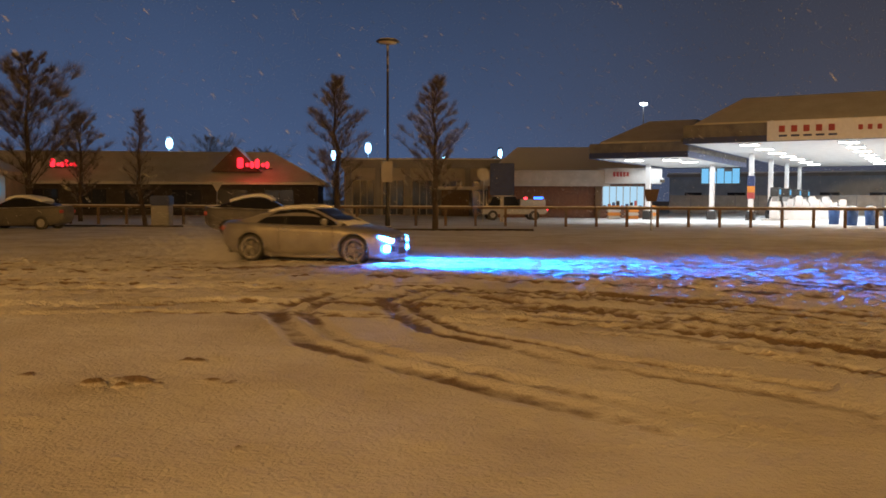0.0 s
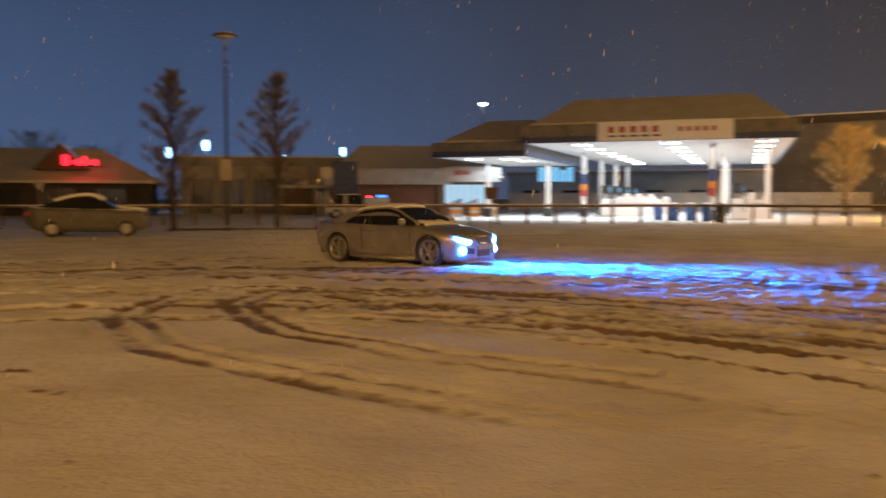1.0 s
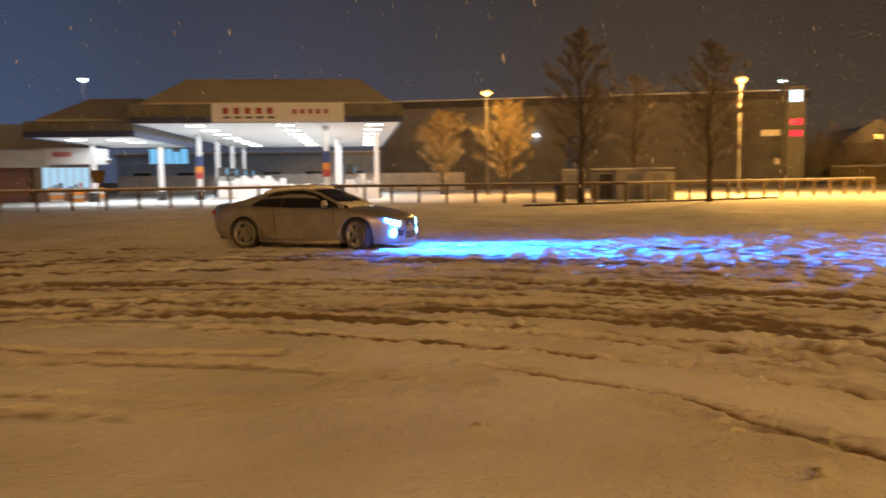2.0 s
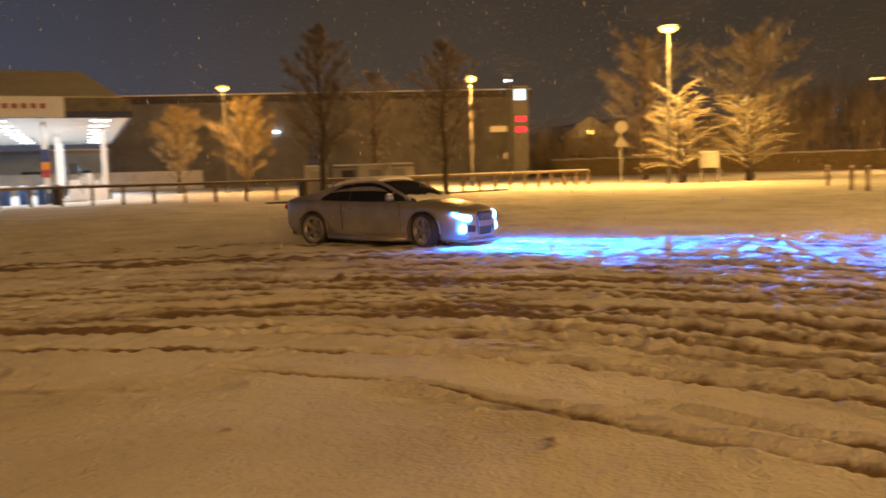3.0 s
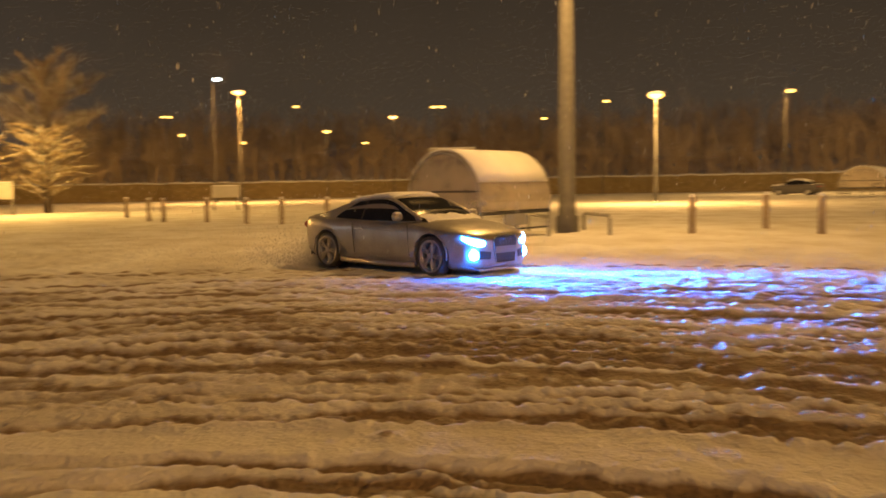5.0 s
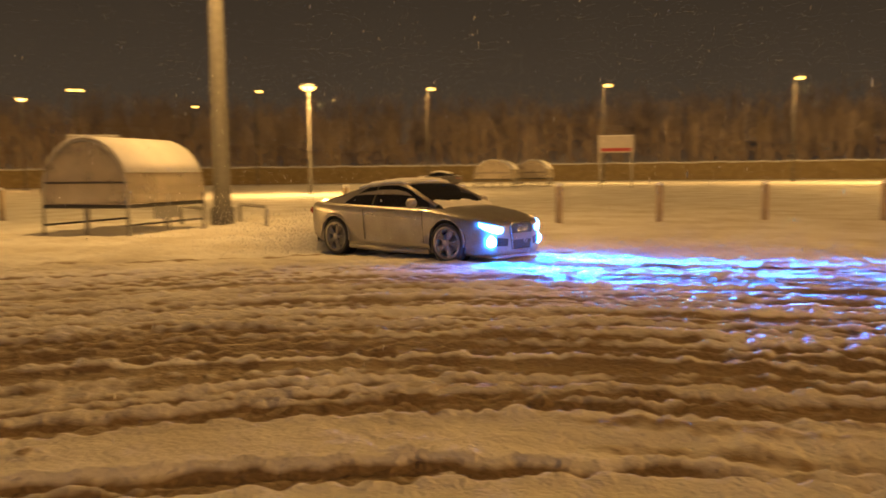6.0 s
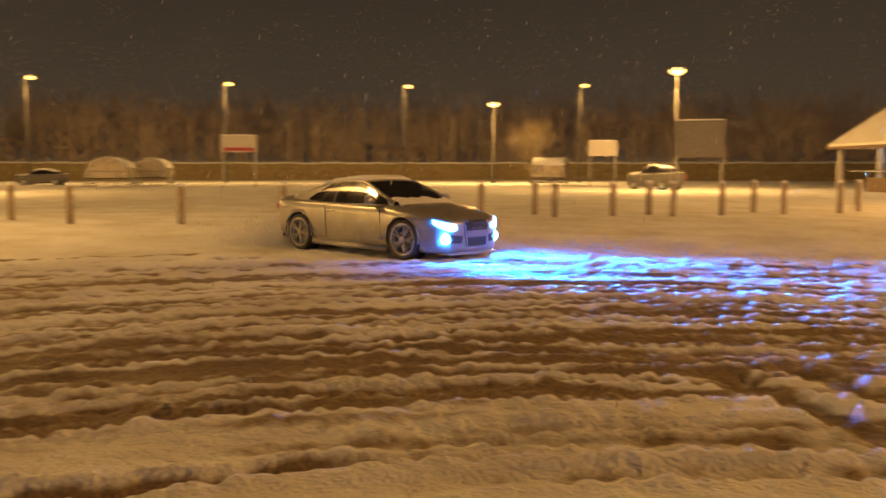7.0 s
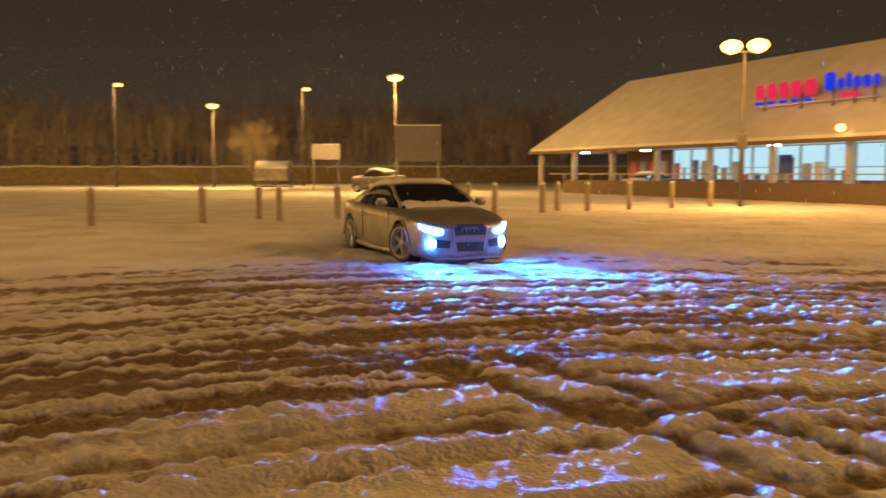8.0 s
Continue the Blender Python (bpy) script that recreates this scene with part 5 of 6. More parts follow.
# ---- distance ----
def distance():
    rnd = random.Random(9)
    # clipped hedge beyond the car park
    bm = bmesh.new()
    a, prev = 60, None
    rows = []
    while a <= 200:
        x0, y0 = polar(a, 118)
        x1, y1 = polar(a, 121)
        h = 2.45 + rnd.uniform(-0.06, 0.06)
        rows.append([bm.verts.new(c) for c in ((x0, y0, -0.1), (x0, y0, h - 0.2), (x0 * 1.004, y0 * 1.004, h), (x1, y1, h + rnd.uniform(-0.05, 0.05)), (x1, y1, -0.1))])
        a += 0.5
    for p, q in zip(rows, rows[1:]):
        for k in range(4):
            bm.faces.new((p[k], p[k + 1], q[k + 1], q[k]))
    tagged(mesh_object("hedge", bm, HEDGE), "long clipped winter hedge with snow on top", "hedge", kind="stuff")
    # rising snowy bank behind it
    bm = bmesh.new()
    grid = []
    for i in range(0, 71):
        az = 60 + 2 * i
        row = []
        for d, z in ((124, -0.3), (134, 2.2), (150, 5.5), (185, 10.5), (260, 15)):
            x, y = polar(az, d)
            row.append(bm.verts.new((x, y, z * (0.8 + 0.25 * math.sin(az * 0.21) + rnd.uniform(-0.06, 0.06)))))
        grid.append(row)
    for p, q in zip(grid, grid[1:]):
        for k in range(4):
            bm.faces.new((p[k], p[k + 1], q[k + 1], q[k]))
    tagged(mesh_object("bank", bm, EARTH_BANK, smooth=True), "rising snow-patched bank under bare woods", "bank", kind="structure")
    # bare woods on the bank and along the road, thousands of upright stems and twigs
    for name, a0, a1, d0, d1, hh, n in (("woodland", 74, 172, 128, 190, 10.5, 2600), ("woodland", 46, 76, 120, 170, 9.5, 900), ("woodland", -40, 4, 125, 170, 6.0, 400), ("woodland", 196, 320, 90, 150, 8.0, 300)):
        faces = []
        for _ in range(n):
            az, d = rnd.uniform(a0, a1), rnd.uniform(d0, d1)
            x, y = polar(az, d)
            z = max(0, (d - 126) * 0.16) if a0 > 60 and a0 < 180 else 0
            h = hh * rnd.uniform(0.35, 1.1)
            s = Vector((y, -x, 0)).normalized()
            foot = Vector((x, y, z - 0.3))
            top = foot + s * rnd.uniform(-0.8, 0.8) + Vector((0, 0, h * 0.75))
            w = rnd.uniform(0.06, 0.14)
            faces.append((foot - s * w, foot + s * w, top + s * 0.03, top - s * 0.03))
            for q in range(22):
                f = rnd.uniform(0.2, 1.0)
                b = foot.lerp(top, f)
                g = s * rnd.gauss(0, 1) * (0.22 * h) * (1.15 - 0.6 * f) + Vector((0, 0, h * rnd.uniform(0.02, 0.28)))
                w = rnd.uniform(0.015, 0.06)
                e = b + g
                faces.append((b - s * w, b + s * w, e + s * 0.02, e - s * 0.02))
        me = bpy.data.meshes.new(name)
        me.from_pydata([tuple(v) for f in faces for v in f], [], [(4 * k, 4 * k + 1, 4 * k + 2, 4 * k + 3) for k in range(len(faces))])
        me.materials.append(WOOD_FAR)
        tagged(new(name, me), "dark bare winter woods in the distance", "woods", kind="stuff")


station()
station_back()
kiosk()
restaurant()
retail_block()
warehouse()
store()
small_fixtures()
distance()


# ---- cars ----
def curve_at(table, x):
    """A smooth value from a short table of (x, value)."""
    xs, vs = [p[0] for p in table], [p[1] for p in table]
    if x <= xs[0]:
        return vs[0]
    for i in range(len(xs) - 1):
        if x <= xs[i + 1]:
            f = (x - xs[i]) / (xs[i + 1] - xs[i])
            f = f * f * (3 - 2 * f) * 0.5 + f * 0.5
            return vs[i] + (vs[i + 1] - vs[i]) * f
    return vs[-1]


HALF_WIDTH = [(-2.36, 0.52), (-2.32, 0.62), (-2.22, 0.735), (-2.0, 0.83), (-1.4, 0.915), (-0.6, 0.90), (0.6, 0.905), (1.4, 0.92), (1.78, 0.87), (2.0, 0.775), (2.12, 0.66), (2.19, 0.52), (2.23, 0.36)]
SILL = [(-2.36, 0.46), (-2.2, 0.30), (-1.8, 0.18), (1.8, 0.13), (2.1, 0.12), (2.23, 0.16)]
SHOULDER = [(-2.36, 0.88), (-2.15, 0.93), (-1.2, 0.915), (0.9, 0.865), (1.5, 0.79), (1.9, 0.715), (2.1, 0.665), (2.23, 0.61)]
DECK = [(-2.36, 0.97), (-2.25, 1.005), (-1.9, 0.995), (-1.6, 0.97), (0.9, 0.93), (1.1, 0.935), (1.6, 0.865), (1.95, 0.785), (2.12, 0.73), (2.2, 0.69), (2.23, 0.64)]
ROOF = [(-2.0, 0.985), (-1.8, 1.01), (-1.5, 1.085), (-1.1, 1.21), (-0.7, 1.30), (-0.3, 1.345), (0.0, 1.345), (0.25, 1.305), (0.6, 1.14), (1.02, 0.93)]
CABIN_WIDTH = [(-2.0, 0.64), (-1.5, 0.745), (-0.8, 0.79), (0.6, 0.79), (1.02, 0.72)]


def car_body_mesh():
    bm = bmesh.new()
    rows = []
    xs = [-2.36, -2.33, -2.27, -2.15, -2.0, -1.8, -1.6, -1.4, -1.2, -1.0, -0.7, -0.35, 0, 0.35, 0.7, 1.0, 1.2, 1.4, 1.6, 1.78, 1.9, 2.0, 2.07, 2.12, 2.16, 2.19, 2.215, 2.23]
    for x in xs:
        w, b, s, d = curve_at(HALF_WIDTH, x), curve_at(SILL, x), curve_at(SHOULDER, x), curve_at(DECK, x)
        half = [(w * 0.86, b), (w * 0.965, b + 0.06), (w * 0.985, b + 0.16), (w * 1.0, b + (s - b) * 0.55), (w * 0.995, b + (s - b) * 0.82), (w * 0.975, s - 0.02), (w * 0.93, s + 0.012), (w * 0.80, s + (d - s) * 0.55), (w * 0.55, s + (d - s) * 0.92), (w * 0.25, d)]
        ring = [bm.verts.new((x, y, z)) for y, z in half] + [bm.verts.new((x, -y, z)) for y, z in reversed(half)]
        rows.append(ring)
    for p, q in zip(rows, rows[1:]):
        k = len(p)
        for j in range(k):
            bm.faces.new((p[j], p[(j + 1) % k], q[(j + 1) % k], q[j]))
    bm.faces.new(rows[0])
    bm.faces.new(rows[-1][::-1])
    return bm


def cut_out(ob, cutters):
    """Cuts solids out of a mesh object for good, and removes the cutters."""
    for c in cutters:
        k = ob.modifiers.new("cut", "BOOLEAN")
        k.operation, k.object, k.solver = "DIFFERENCE", c, "EXACT"
    bpy.context.view_layer.update()
    me = bpy.data.meshes.new_from_object(ob.evaluated_get(bpy.context.evaluated_depsgraph_get()))
    ob.modifiers.clear()
    ob.data = me
    for c in cutters:
        bpy.data.objects.remove(c)


def wheel(parent, x, y, name="wheel"):
    """A road wheel: tyre, rim with five double spokes, hub; it turns about its y axis."""
    w = new(name)
    w.parent = parent
    w.matrix_basis = pose(x, y, 0.337)
    o = 1 if y > 0 else -1
    part("tyre", lathe([(0.268, -0.10), (0.315, -0.118), (0.336, -0.09), (0.339, 0), (0.336, 0.09), (0.315, 0.118), (0.268, 0.10)], 32, axis="Y", ring_only=True), RUBBER, w, smooth=True)
    rim = part("rim", lathe([(0.238, -0.105), (0.276, -0.112), (0.276, 0.114), (0.262, 0.12), (0.24, 0.105), (0.25, 0.0)], 32, axis="Y", ring_only=True), ALLOY, w, smooth=True)
    part("rim_snow", lathe([(0.20, o * 0.03), (0.245, o * 0.06), (0.255, o * 0.10), (0.235, o * 0.05)], 24, axis="Y", ring_only=True), SNOW, rim, "snow packed inside the rim", True)
    disc = bmesh.new()
    lathe([(0.17, o * 0.0), (0.17, o * 0.02)], 20, disc, axis="Y")
    part("brake_disc", disc, STEEL, w)
    part("inner_shade", lathe([(0.245, o * -0.06), (0.245, o * -0.05)], 20, axis="Y"), BLACK, w)
    for k in range(5):
        for s in (-0.12, 0.12):
            a = 2 * math.pi * k / 5 + s
            part("spoke", tube([(0.05 * math.cos(a), o * 0.075, 0.05 * math.sin(a)), (0.14 * math.cos(a + s * 0.4), o * 0.085, 0.14 * math.sin(a + s * 0.4)), (0.258 * math.cos(a + s * 0.5), o * 0.098, 0.258 * math.sin(a + s * 0.5))], [0.026, 0.021, 0.022], 6), ALLOY, rim)
    part("hub", lathe([(0.065, o * 0.05), (0.06, o * 0.1), (0.03, o * 0.108)], 14, axis="Y"), ALLOY, w)
    return w


def cabin_faces(x0, x1, pick, grow=0.0, n=24):
    """Pieces of the cabin shell: pick chooses the belt-to-roof span (0 belt, 1 roof edge, 2 roof middle)."""
    bm = bmesh.new()
    rows = []
    for i in range(n + 1):
        x = x0 + (x1 - x0) * i / n
        top = curve_at(ROOF, x) + grow
        belt = min(0.90, top - 0.02)
        wb = curve_at(CABIN_WIDTH, x) + grow
        f = max(0.0, min(1.0, (top - 0.92) / 0.44))
        wt = wb * (0.99 - 0.27 * f)
        sec = [(wb, belt), (wb * 0.35 + wt * 0.65 + 0.02 * f, belt + (top - belt) * 0.6), (wt, top - 0.05 * f - 0.005), (wt * 0.9, top - 0.018 * f), (wt * 0.5, top - 0.002), (0, top)]
        if pick == "side":
            sec = sec[:3]
        elif pick == "top":
            sec = sec[2:]
        rows.append([bm.verts.new((x, y, z)) for y, z in sec])
    for p, q in zip(rows, rows[1:]):
        for j in range(len(p) - 1):
            bm.faces.new((p[j], p[j + 1], q[j + 1], q[j]))
    return bm


def side_glass(x0, x1, n=20):
    """Side window lying just proud of the cabin skin; its upper edge follows the roof and falls to a point at the rear."""
    bm = bmesh.new()
    rows = []
    for i in range(n + 1):
        x = x0 + (x1 - x0) * i / n
        top = curve_at(ROOF, x)
        wb = curve_at(CABIN_WIDTH, x)
        f = max(0.0, min(1.0, (top - 0.92) / 0.44))
        wt, belt, edge = wb * (0.99 - 0.27 * f), min(0.90, top - 0.02), top - 0.05 * f - 0.005
        high = 0.98 * math.sqrt(max(0.0, min(1.0, (x + 1.29) / 0.58))) * min(1.0, max(0.0, (0.90 - x) / 0.10)) ** 0.5
        row = []
        for k in range(4):
            g = 0.03 + (high - 0.03) * k / 3
            w = wb + (wt - wb) * g + 0.045 * f * g * (1 - g)
            row.append(bm.verts.new((x, w + 0.012, belt + (edge - belt) * g)))
        rows.append(row)
    for p, q in zip(rows, rows[1:]):
        for k in range(3):
            bm.faces.new((p[k], p[k + 1], q[k + 1], q[k]))
    return bm


def front_x(y):
    """Where the front of the body lies at a distance y from its middle."""
    for (a, wa), (b, wb) in zip(HALF_WIDTH[7:], HALF_WIDTH[8:]):
        if wb <= y <= wa:
            return a + (b - a) * (wa - y) / (wa - wb)
    return 2.23 if y < 0.4 else 1.4


def headlight_lens(s):
    """Slim swept-back lens that lies on the corner of the body."""
    bm = bmesh.new()
    rows = []
    for i in range(11):
        u = i / 10
        y = 0.785 - 0.325 * u
        x = front_x(y)
        top = curve_at(SHOULDER, x) - 0.012 - 0.012 * u
        h = 0.022 + 0.095 * math.sin(math.pi * min(1, 0.10 + 0.72 * u)) ** 0.9
        rows.append([bm.verts.new((x + 0.016 * (1 - abs(2 * k / 3 - 1)) + 0.006, s * (y + 0.008), top - h * k / 3)) for k in range(4)])
    for p, q in zip(rows, rows[1:]):
        for k in range(3):
            bm.faces.new((p[k], p[k + 1], q[k + 1], q[k]))
    return bm


def mirrored(bm):
    g = bmesh.ops.duplicate(bm, geom=bm.verts[:] + bm.edges[:] + bm.faces[:])
    for v in [k for k in g["geom"] if isinstance(k, bmesh.types.BMVert)]:
        v.co.y = -v.co.y
    bmesh.ops.remove_doubles(bm, verts=bm.verts[:], dist=0.0005)
    return bm


def thick(bm, d):
    """Gives a sheet thickness inwards."""
    bmesh.ops.recalc_face_normals(bm, faces=bm.faces[:])
    bmesh.ops.solidify(bm, geom=bm.faces[:], thickness=d)
    return bm


def flipped(bm):
    for v in bm.verts:
        v.co.y = -v.co.y
    return bm


FOG_AT = (2.125, 0.625, 0.365)


def drifting_coupe():
    car = thing("car", 0, 0, "silver two-door coupe dusted with snow, blue-white headlights on", "car")
    body = part("body", car_body_mesh(), PAINT_SILVER, car, "silver bodywork", True)
    cutters = []
    for x in (1.375, -1.375):
        for s in (-1, 1):
            cutters.append(mesh_object("cutter", lathe([(0.378, s * 0.60), (0.378, s * 1.1)], 32, axis="Y", at=(x, 0, 0.345)), BLACK))
    turned = [(s, pose(FOG_AT[0], s * FOG_AT[1], FOG_AT[2], 0, 0, -90 + 5 * s)) for s in (-1, 1)]
    for s, m in turned:
        cutters.append(placed(mesh_object("cutter", lathe([(0.068, -0.24), (0.068, 0.3)], 20, axis="Y"), BLACK), m))
    cut_out(body, cutters)
    for s, m in turned:
        # the lamp's bulb at the bottom of a dark tube, behind a clear bulging lens
        placed(part("lamp_tube", lathe([(0.070, -0.175), (0.070, 0.0), (0.066, 0.0), (0.066, -0.175)], 20, axis="Y", ring_only=True), BLACK, body), m)
        placed(part("lamp_bulb", lathe([(0.02, -0.165), (0.055, -0.165), (0.055, -0.16), (0.02, -0.158)], 18, axis="Y"), BEAM, body), m)
        placed(part("fog_lamp", lathe([(0.085, -0.03), (0.084, 0.0), (0.066, 0.026), (0.03, 0.038), (0.005, 0.040)], 20, axis="Y"), FOG_LENS, body, "round glowing fog lamp", True), m)
    # cabin
    part("roof_panel", thick(mirrored(cabin_faces(-0.85, 0.24, "top", 0.012)), 0.02), PAINT_SILVER, body, "silver roof", True)
    part("windscreen", mirrored(cabin_faces(0.245, 1.02, "top", 0.004)), CAR_GLASS, body, "dark windscreen", True)
    part("rear_window", mirrored(cabin_faces(-1.75, -0.856, "top", 0.004)), CAR_GLASS, body, "dark rear window", True)
    for s in (1, -1):
        g = cabin_faces(-2.0, 1.0, "side", 0.0, 40)
        part("cabin_side", g if s > 0 else flipped(g), PAINT_SILVER, body, smooth=True)
        for a, b in ((-1.28, -0.50), (-0.465, 0.895)):
            g = side_glass(a, b)
            part("side_window", g if s > 0 else flipped(g), CAR_GLASS, body, "tinted side window", True)
        g = side_glass(-0.502, -0.463, 2)
        part("door_pillar", g if s > 0 else flipped(g), BLACK, body)
        pts = []
        for k in range(15):
            x = 1.0 - 2.8 * k / 14
            top = curve_at(ROOF, x)
            wb = curve_at(CABIN_WIDTH, x)
            f = max(0.0, min(1.0, (top - 0.92) / 0.44))
            pts.append((x, s * (wb * (0.99 - 0.27 * f)), top - 0.05 * f))
        part("roof_rail", tube(pts, [0.034] * 5 + [0.024] * 4 + [0.014] * 6, 8), PAINT_SILVER, body, "silver pillar and roof edge", True)
        part("window_trim", tube([(0.92, s * 0.762, 0.905), (0.5, s * 0.803, 0.905), (-0.7, s * 0.805, 0.905), (-1.16, s * 0.785, 0.91)], 0.011, 6), CHROME, body)
        # mirror
        m = part("mirror", lathe([(0.02, -0.11), (0.075, -0.08), (0.09, 0.0), (0.075, 0.08), (0.02, 0.11)], 12, axis="Y"), PAINT_SILVER, body, "door mirror", True)
        m.matrix_basis = pose(0.66, s * 0.965, 0.985) @ Matrix.Diagonal((0.75, 1, 0.85, 1))
        part("mirror_arm", tube([(0, -s * 0.16, -0.07), (0, -s * 0.05, -0.02)], 0.025, 6), BLACK, m)
        part("mirror_snow", lathe([(0.05, -0.07), (0.06, 0.0), (0.05, 0.07)], 10, axis="Y", at=(0, 0, 0.045)), SNOW, m)
        part("door_handle", box(-0.55, -0.33, s * 0.915 - 0.012, s * 0.915 + 0.012, 0.755, 0.785, 0.008), CHROME, body)
        for x in (-0.62, 0.83):
            part("door_gap", tube([(x, s * 0.9, 0.86), (x + 0.02, s * 0.908, 0.62), (x + 0.04, s * 0.896, 0.32)], 0.006, 5), BLACK, body)
        part("sill", tube([(-0.98, s * 0.865, 0.19), (0, s * 0.87, 0.165), (0.98, s * 0.875, 0.175)], 0.05, 8), PAINT_SILVER, body, smooth=True)
        for x in (1.375, -1.375):
            part("arch_lip", tube([(x + 0.388 * math.cos(a), s * 0.905, 0.345 + 0.388 * math.sin(a)) for a in [math.pi * (k / 14 * 1.1 - 0.05) for k in range(15)]], 0.016, 6), PAINT_SILVER, body, smooth=True)
            part("arch_liner", lathe([(0.372, s * 0.61), (0.372, s * 0.63)], 20, axis="Y", at=(x, 0, 0.345)), BLACK, body)
        part("crease", tube([(1.75, s * 0.872, 0.70), (0.9, s * 0.90, 0.73), (-0.6, s * 0.897, 0.755), (-1.9, s * 0.855, 0.79)], 0.009, 5), PAINT_SILVER, body, smooth=True)
        part("headlight", headlight_lens(s), HEADLIGHT_LENS, body, "glowing blue-white headlight", True)
        part("tail_lamp", box(-2.335, -2.15, s * 0.55 - 0.16, s * 0.55 + 0.13, 0.74, 0.86, 0.03), RED_PAINT, body, "red tail lamp")
        intake = bmesh.new()
        ring = [(front_x(y) + 0.012, s * y, z) for y, z in ((0.57, 0.44), (0.34, 0.41), (0.36, 0.29), (0.58, 0.30))]
        a, b = [intake.verts.new(c) for c in ring], [intake.verts.new((c[0] - 0.08, c[1], c[2])) for c in ring]
        intake.faces.new(a)
        intake.faces.new(b[::-1])
        for k in range(4):
            intake.faces.new((a[k], a[(k + 1) % 4], b[(k + 1) % 4], b[k]))
        k = part("side_intake", intake, BLACK, body, "dark side air intake")
        for z in (0.335, 0.375):
            part("intake_bar", tube([(front_x(0.56) + 0.018, s * 0.56, z), (front_x(0.38) + 0.018, s * 0.38, z)], 0.006, 5), RUBBER, k)
    # six-sided grille in a bright frame, crossed by the plate
    six = [(-0.24, 0.665), (0.24, 0.665), (0.30, 0.60), (0.23, 0.235), (-0.23, 0.235), (-0.30, 0.60)]
    gr = bmesh.new()
    a, b = [gr.verts.new((2.252, y, z)) for y, z in six], [gr.verts.new((2.15, y, z)) for y, z in six]
    gr.faces.new(a)
    gr.faces.new(b[::-1])
    for k in range(6):
        gr.faces.new((a[k], a[(k + 1) % 6], b[(k + 1) % 6], b[k]))
    grille = part("grille", gr, BLACK, body, "dark six-sided grille")
    part("grille_frame", tube([(2.252, y, z) for y, z in six + six[:1]], 0.014, 6), CHROME, grille, "chrome grille frame")
    for k in range(5):
        part("grille_bar", box(2.252, 2.262, -0.25, 0.25, 0.51 + 0.03 * k, 0.516 + 0.03 * k), RUBBER, grille)
    for k in range(3):
        part("grille_bar", box(2.252, 2.262, -0.22, 0.22, 0.27 + 0.035 * k, 0.277 + 0.035 * k), RUBBER, grille)
    for k in range(4):
        e = part("badge_ring", tube([(0, 0.045 * math.cos(q), 0.045 * math.sin(q)) for q in [2 * math.pi * w / 12 for w in range(13)]], 0.007, 5), CHROME, grille)
        e.location = (2.27, -0.105 + 0.07 * k, 0.575)
    part("number_plate", box(2.255, 2.275, -0.26, 0.26, 0.385, 0.495, 0.004), CLADDING, body, "plain number plate")
    part("splitter", box(1.9, 2.2, -0.60, 0.60, 0.095, 0.132, 0.015), PAINT_SILVER, body)
    part("underbody", box(-2.1, 1.6, -0.72, 0.72, 0.20, 0.3), BLACK, body)
    # snow left on the car
    cap = thick(mirrored(cabin_faces(-1.0, 0.16, "top", 0.045, 26)), 0.04)
    rnd = random.Random(21)
    for v in cap.verts:
        v.co.z += rnd.uniform(-0.008, 0.022)
    part("roof_snow", cap, SNOW, car, "snow on the roof", True)
    # ragged heap along the foot of the windscreen, and a thin film over the bonnet
    heap = bmesh.new()
    rows = []
    for k in range(25):
        y = -0.68 + 1.36 * k / 24
        x = 0.98 - 0.10 * (y / 0.68) ** 2
        h = 0.015 + 0.035 * (0.5 + 0.5 * math.sin(0.55 * k)) + rnd.uniform(0, 0.03) + 0.03 * math.exp(-((k - 9) / 3) ** 2)
        rows.append([heap.verts.new(c) for c in ((x - 0.19, y, 0.985), (x - 0.11, y, 0.955 + h), (x + 0.03, y, 0.945 + h), (x + 0.17 + rnd.uniform(-0.03, 0.05), y, 0.93 + h * 0.3), (x + 0.26, y, 0.88))])
    for p, q in zip(rows, rows[1:]):
        for k in range(4):
            heap.faces.new((p[k], p[k + 1], q[k + 1], q[k]))
    part("cowl_snow", heap, SNOW, car, "ragged snow below the windscreen", True)
    wheels = [wheel(car, x, y) for x in (1.375, -1.375) for y in (0.79, -0.79)]
    return car, wheels


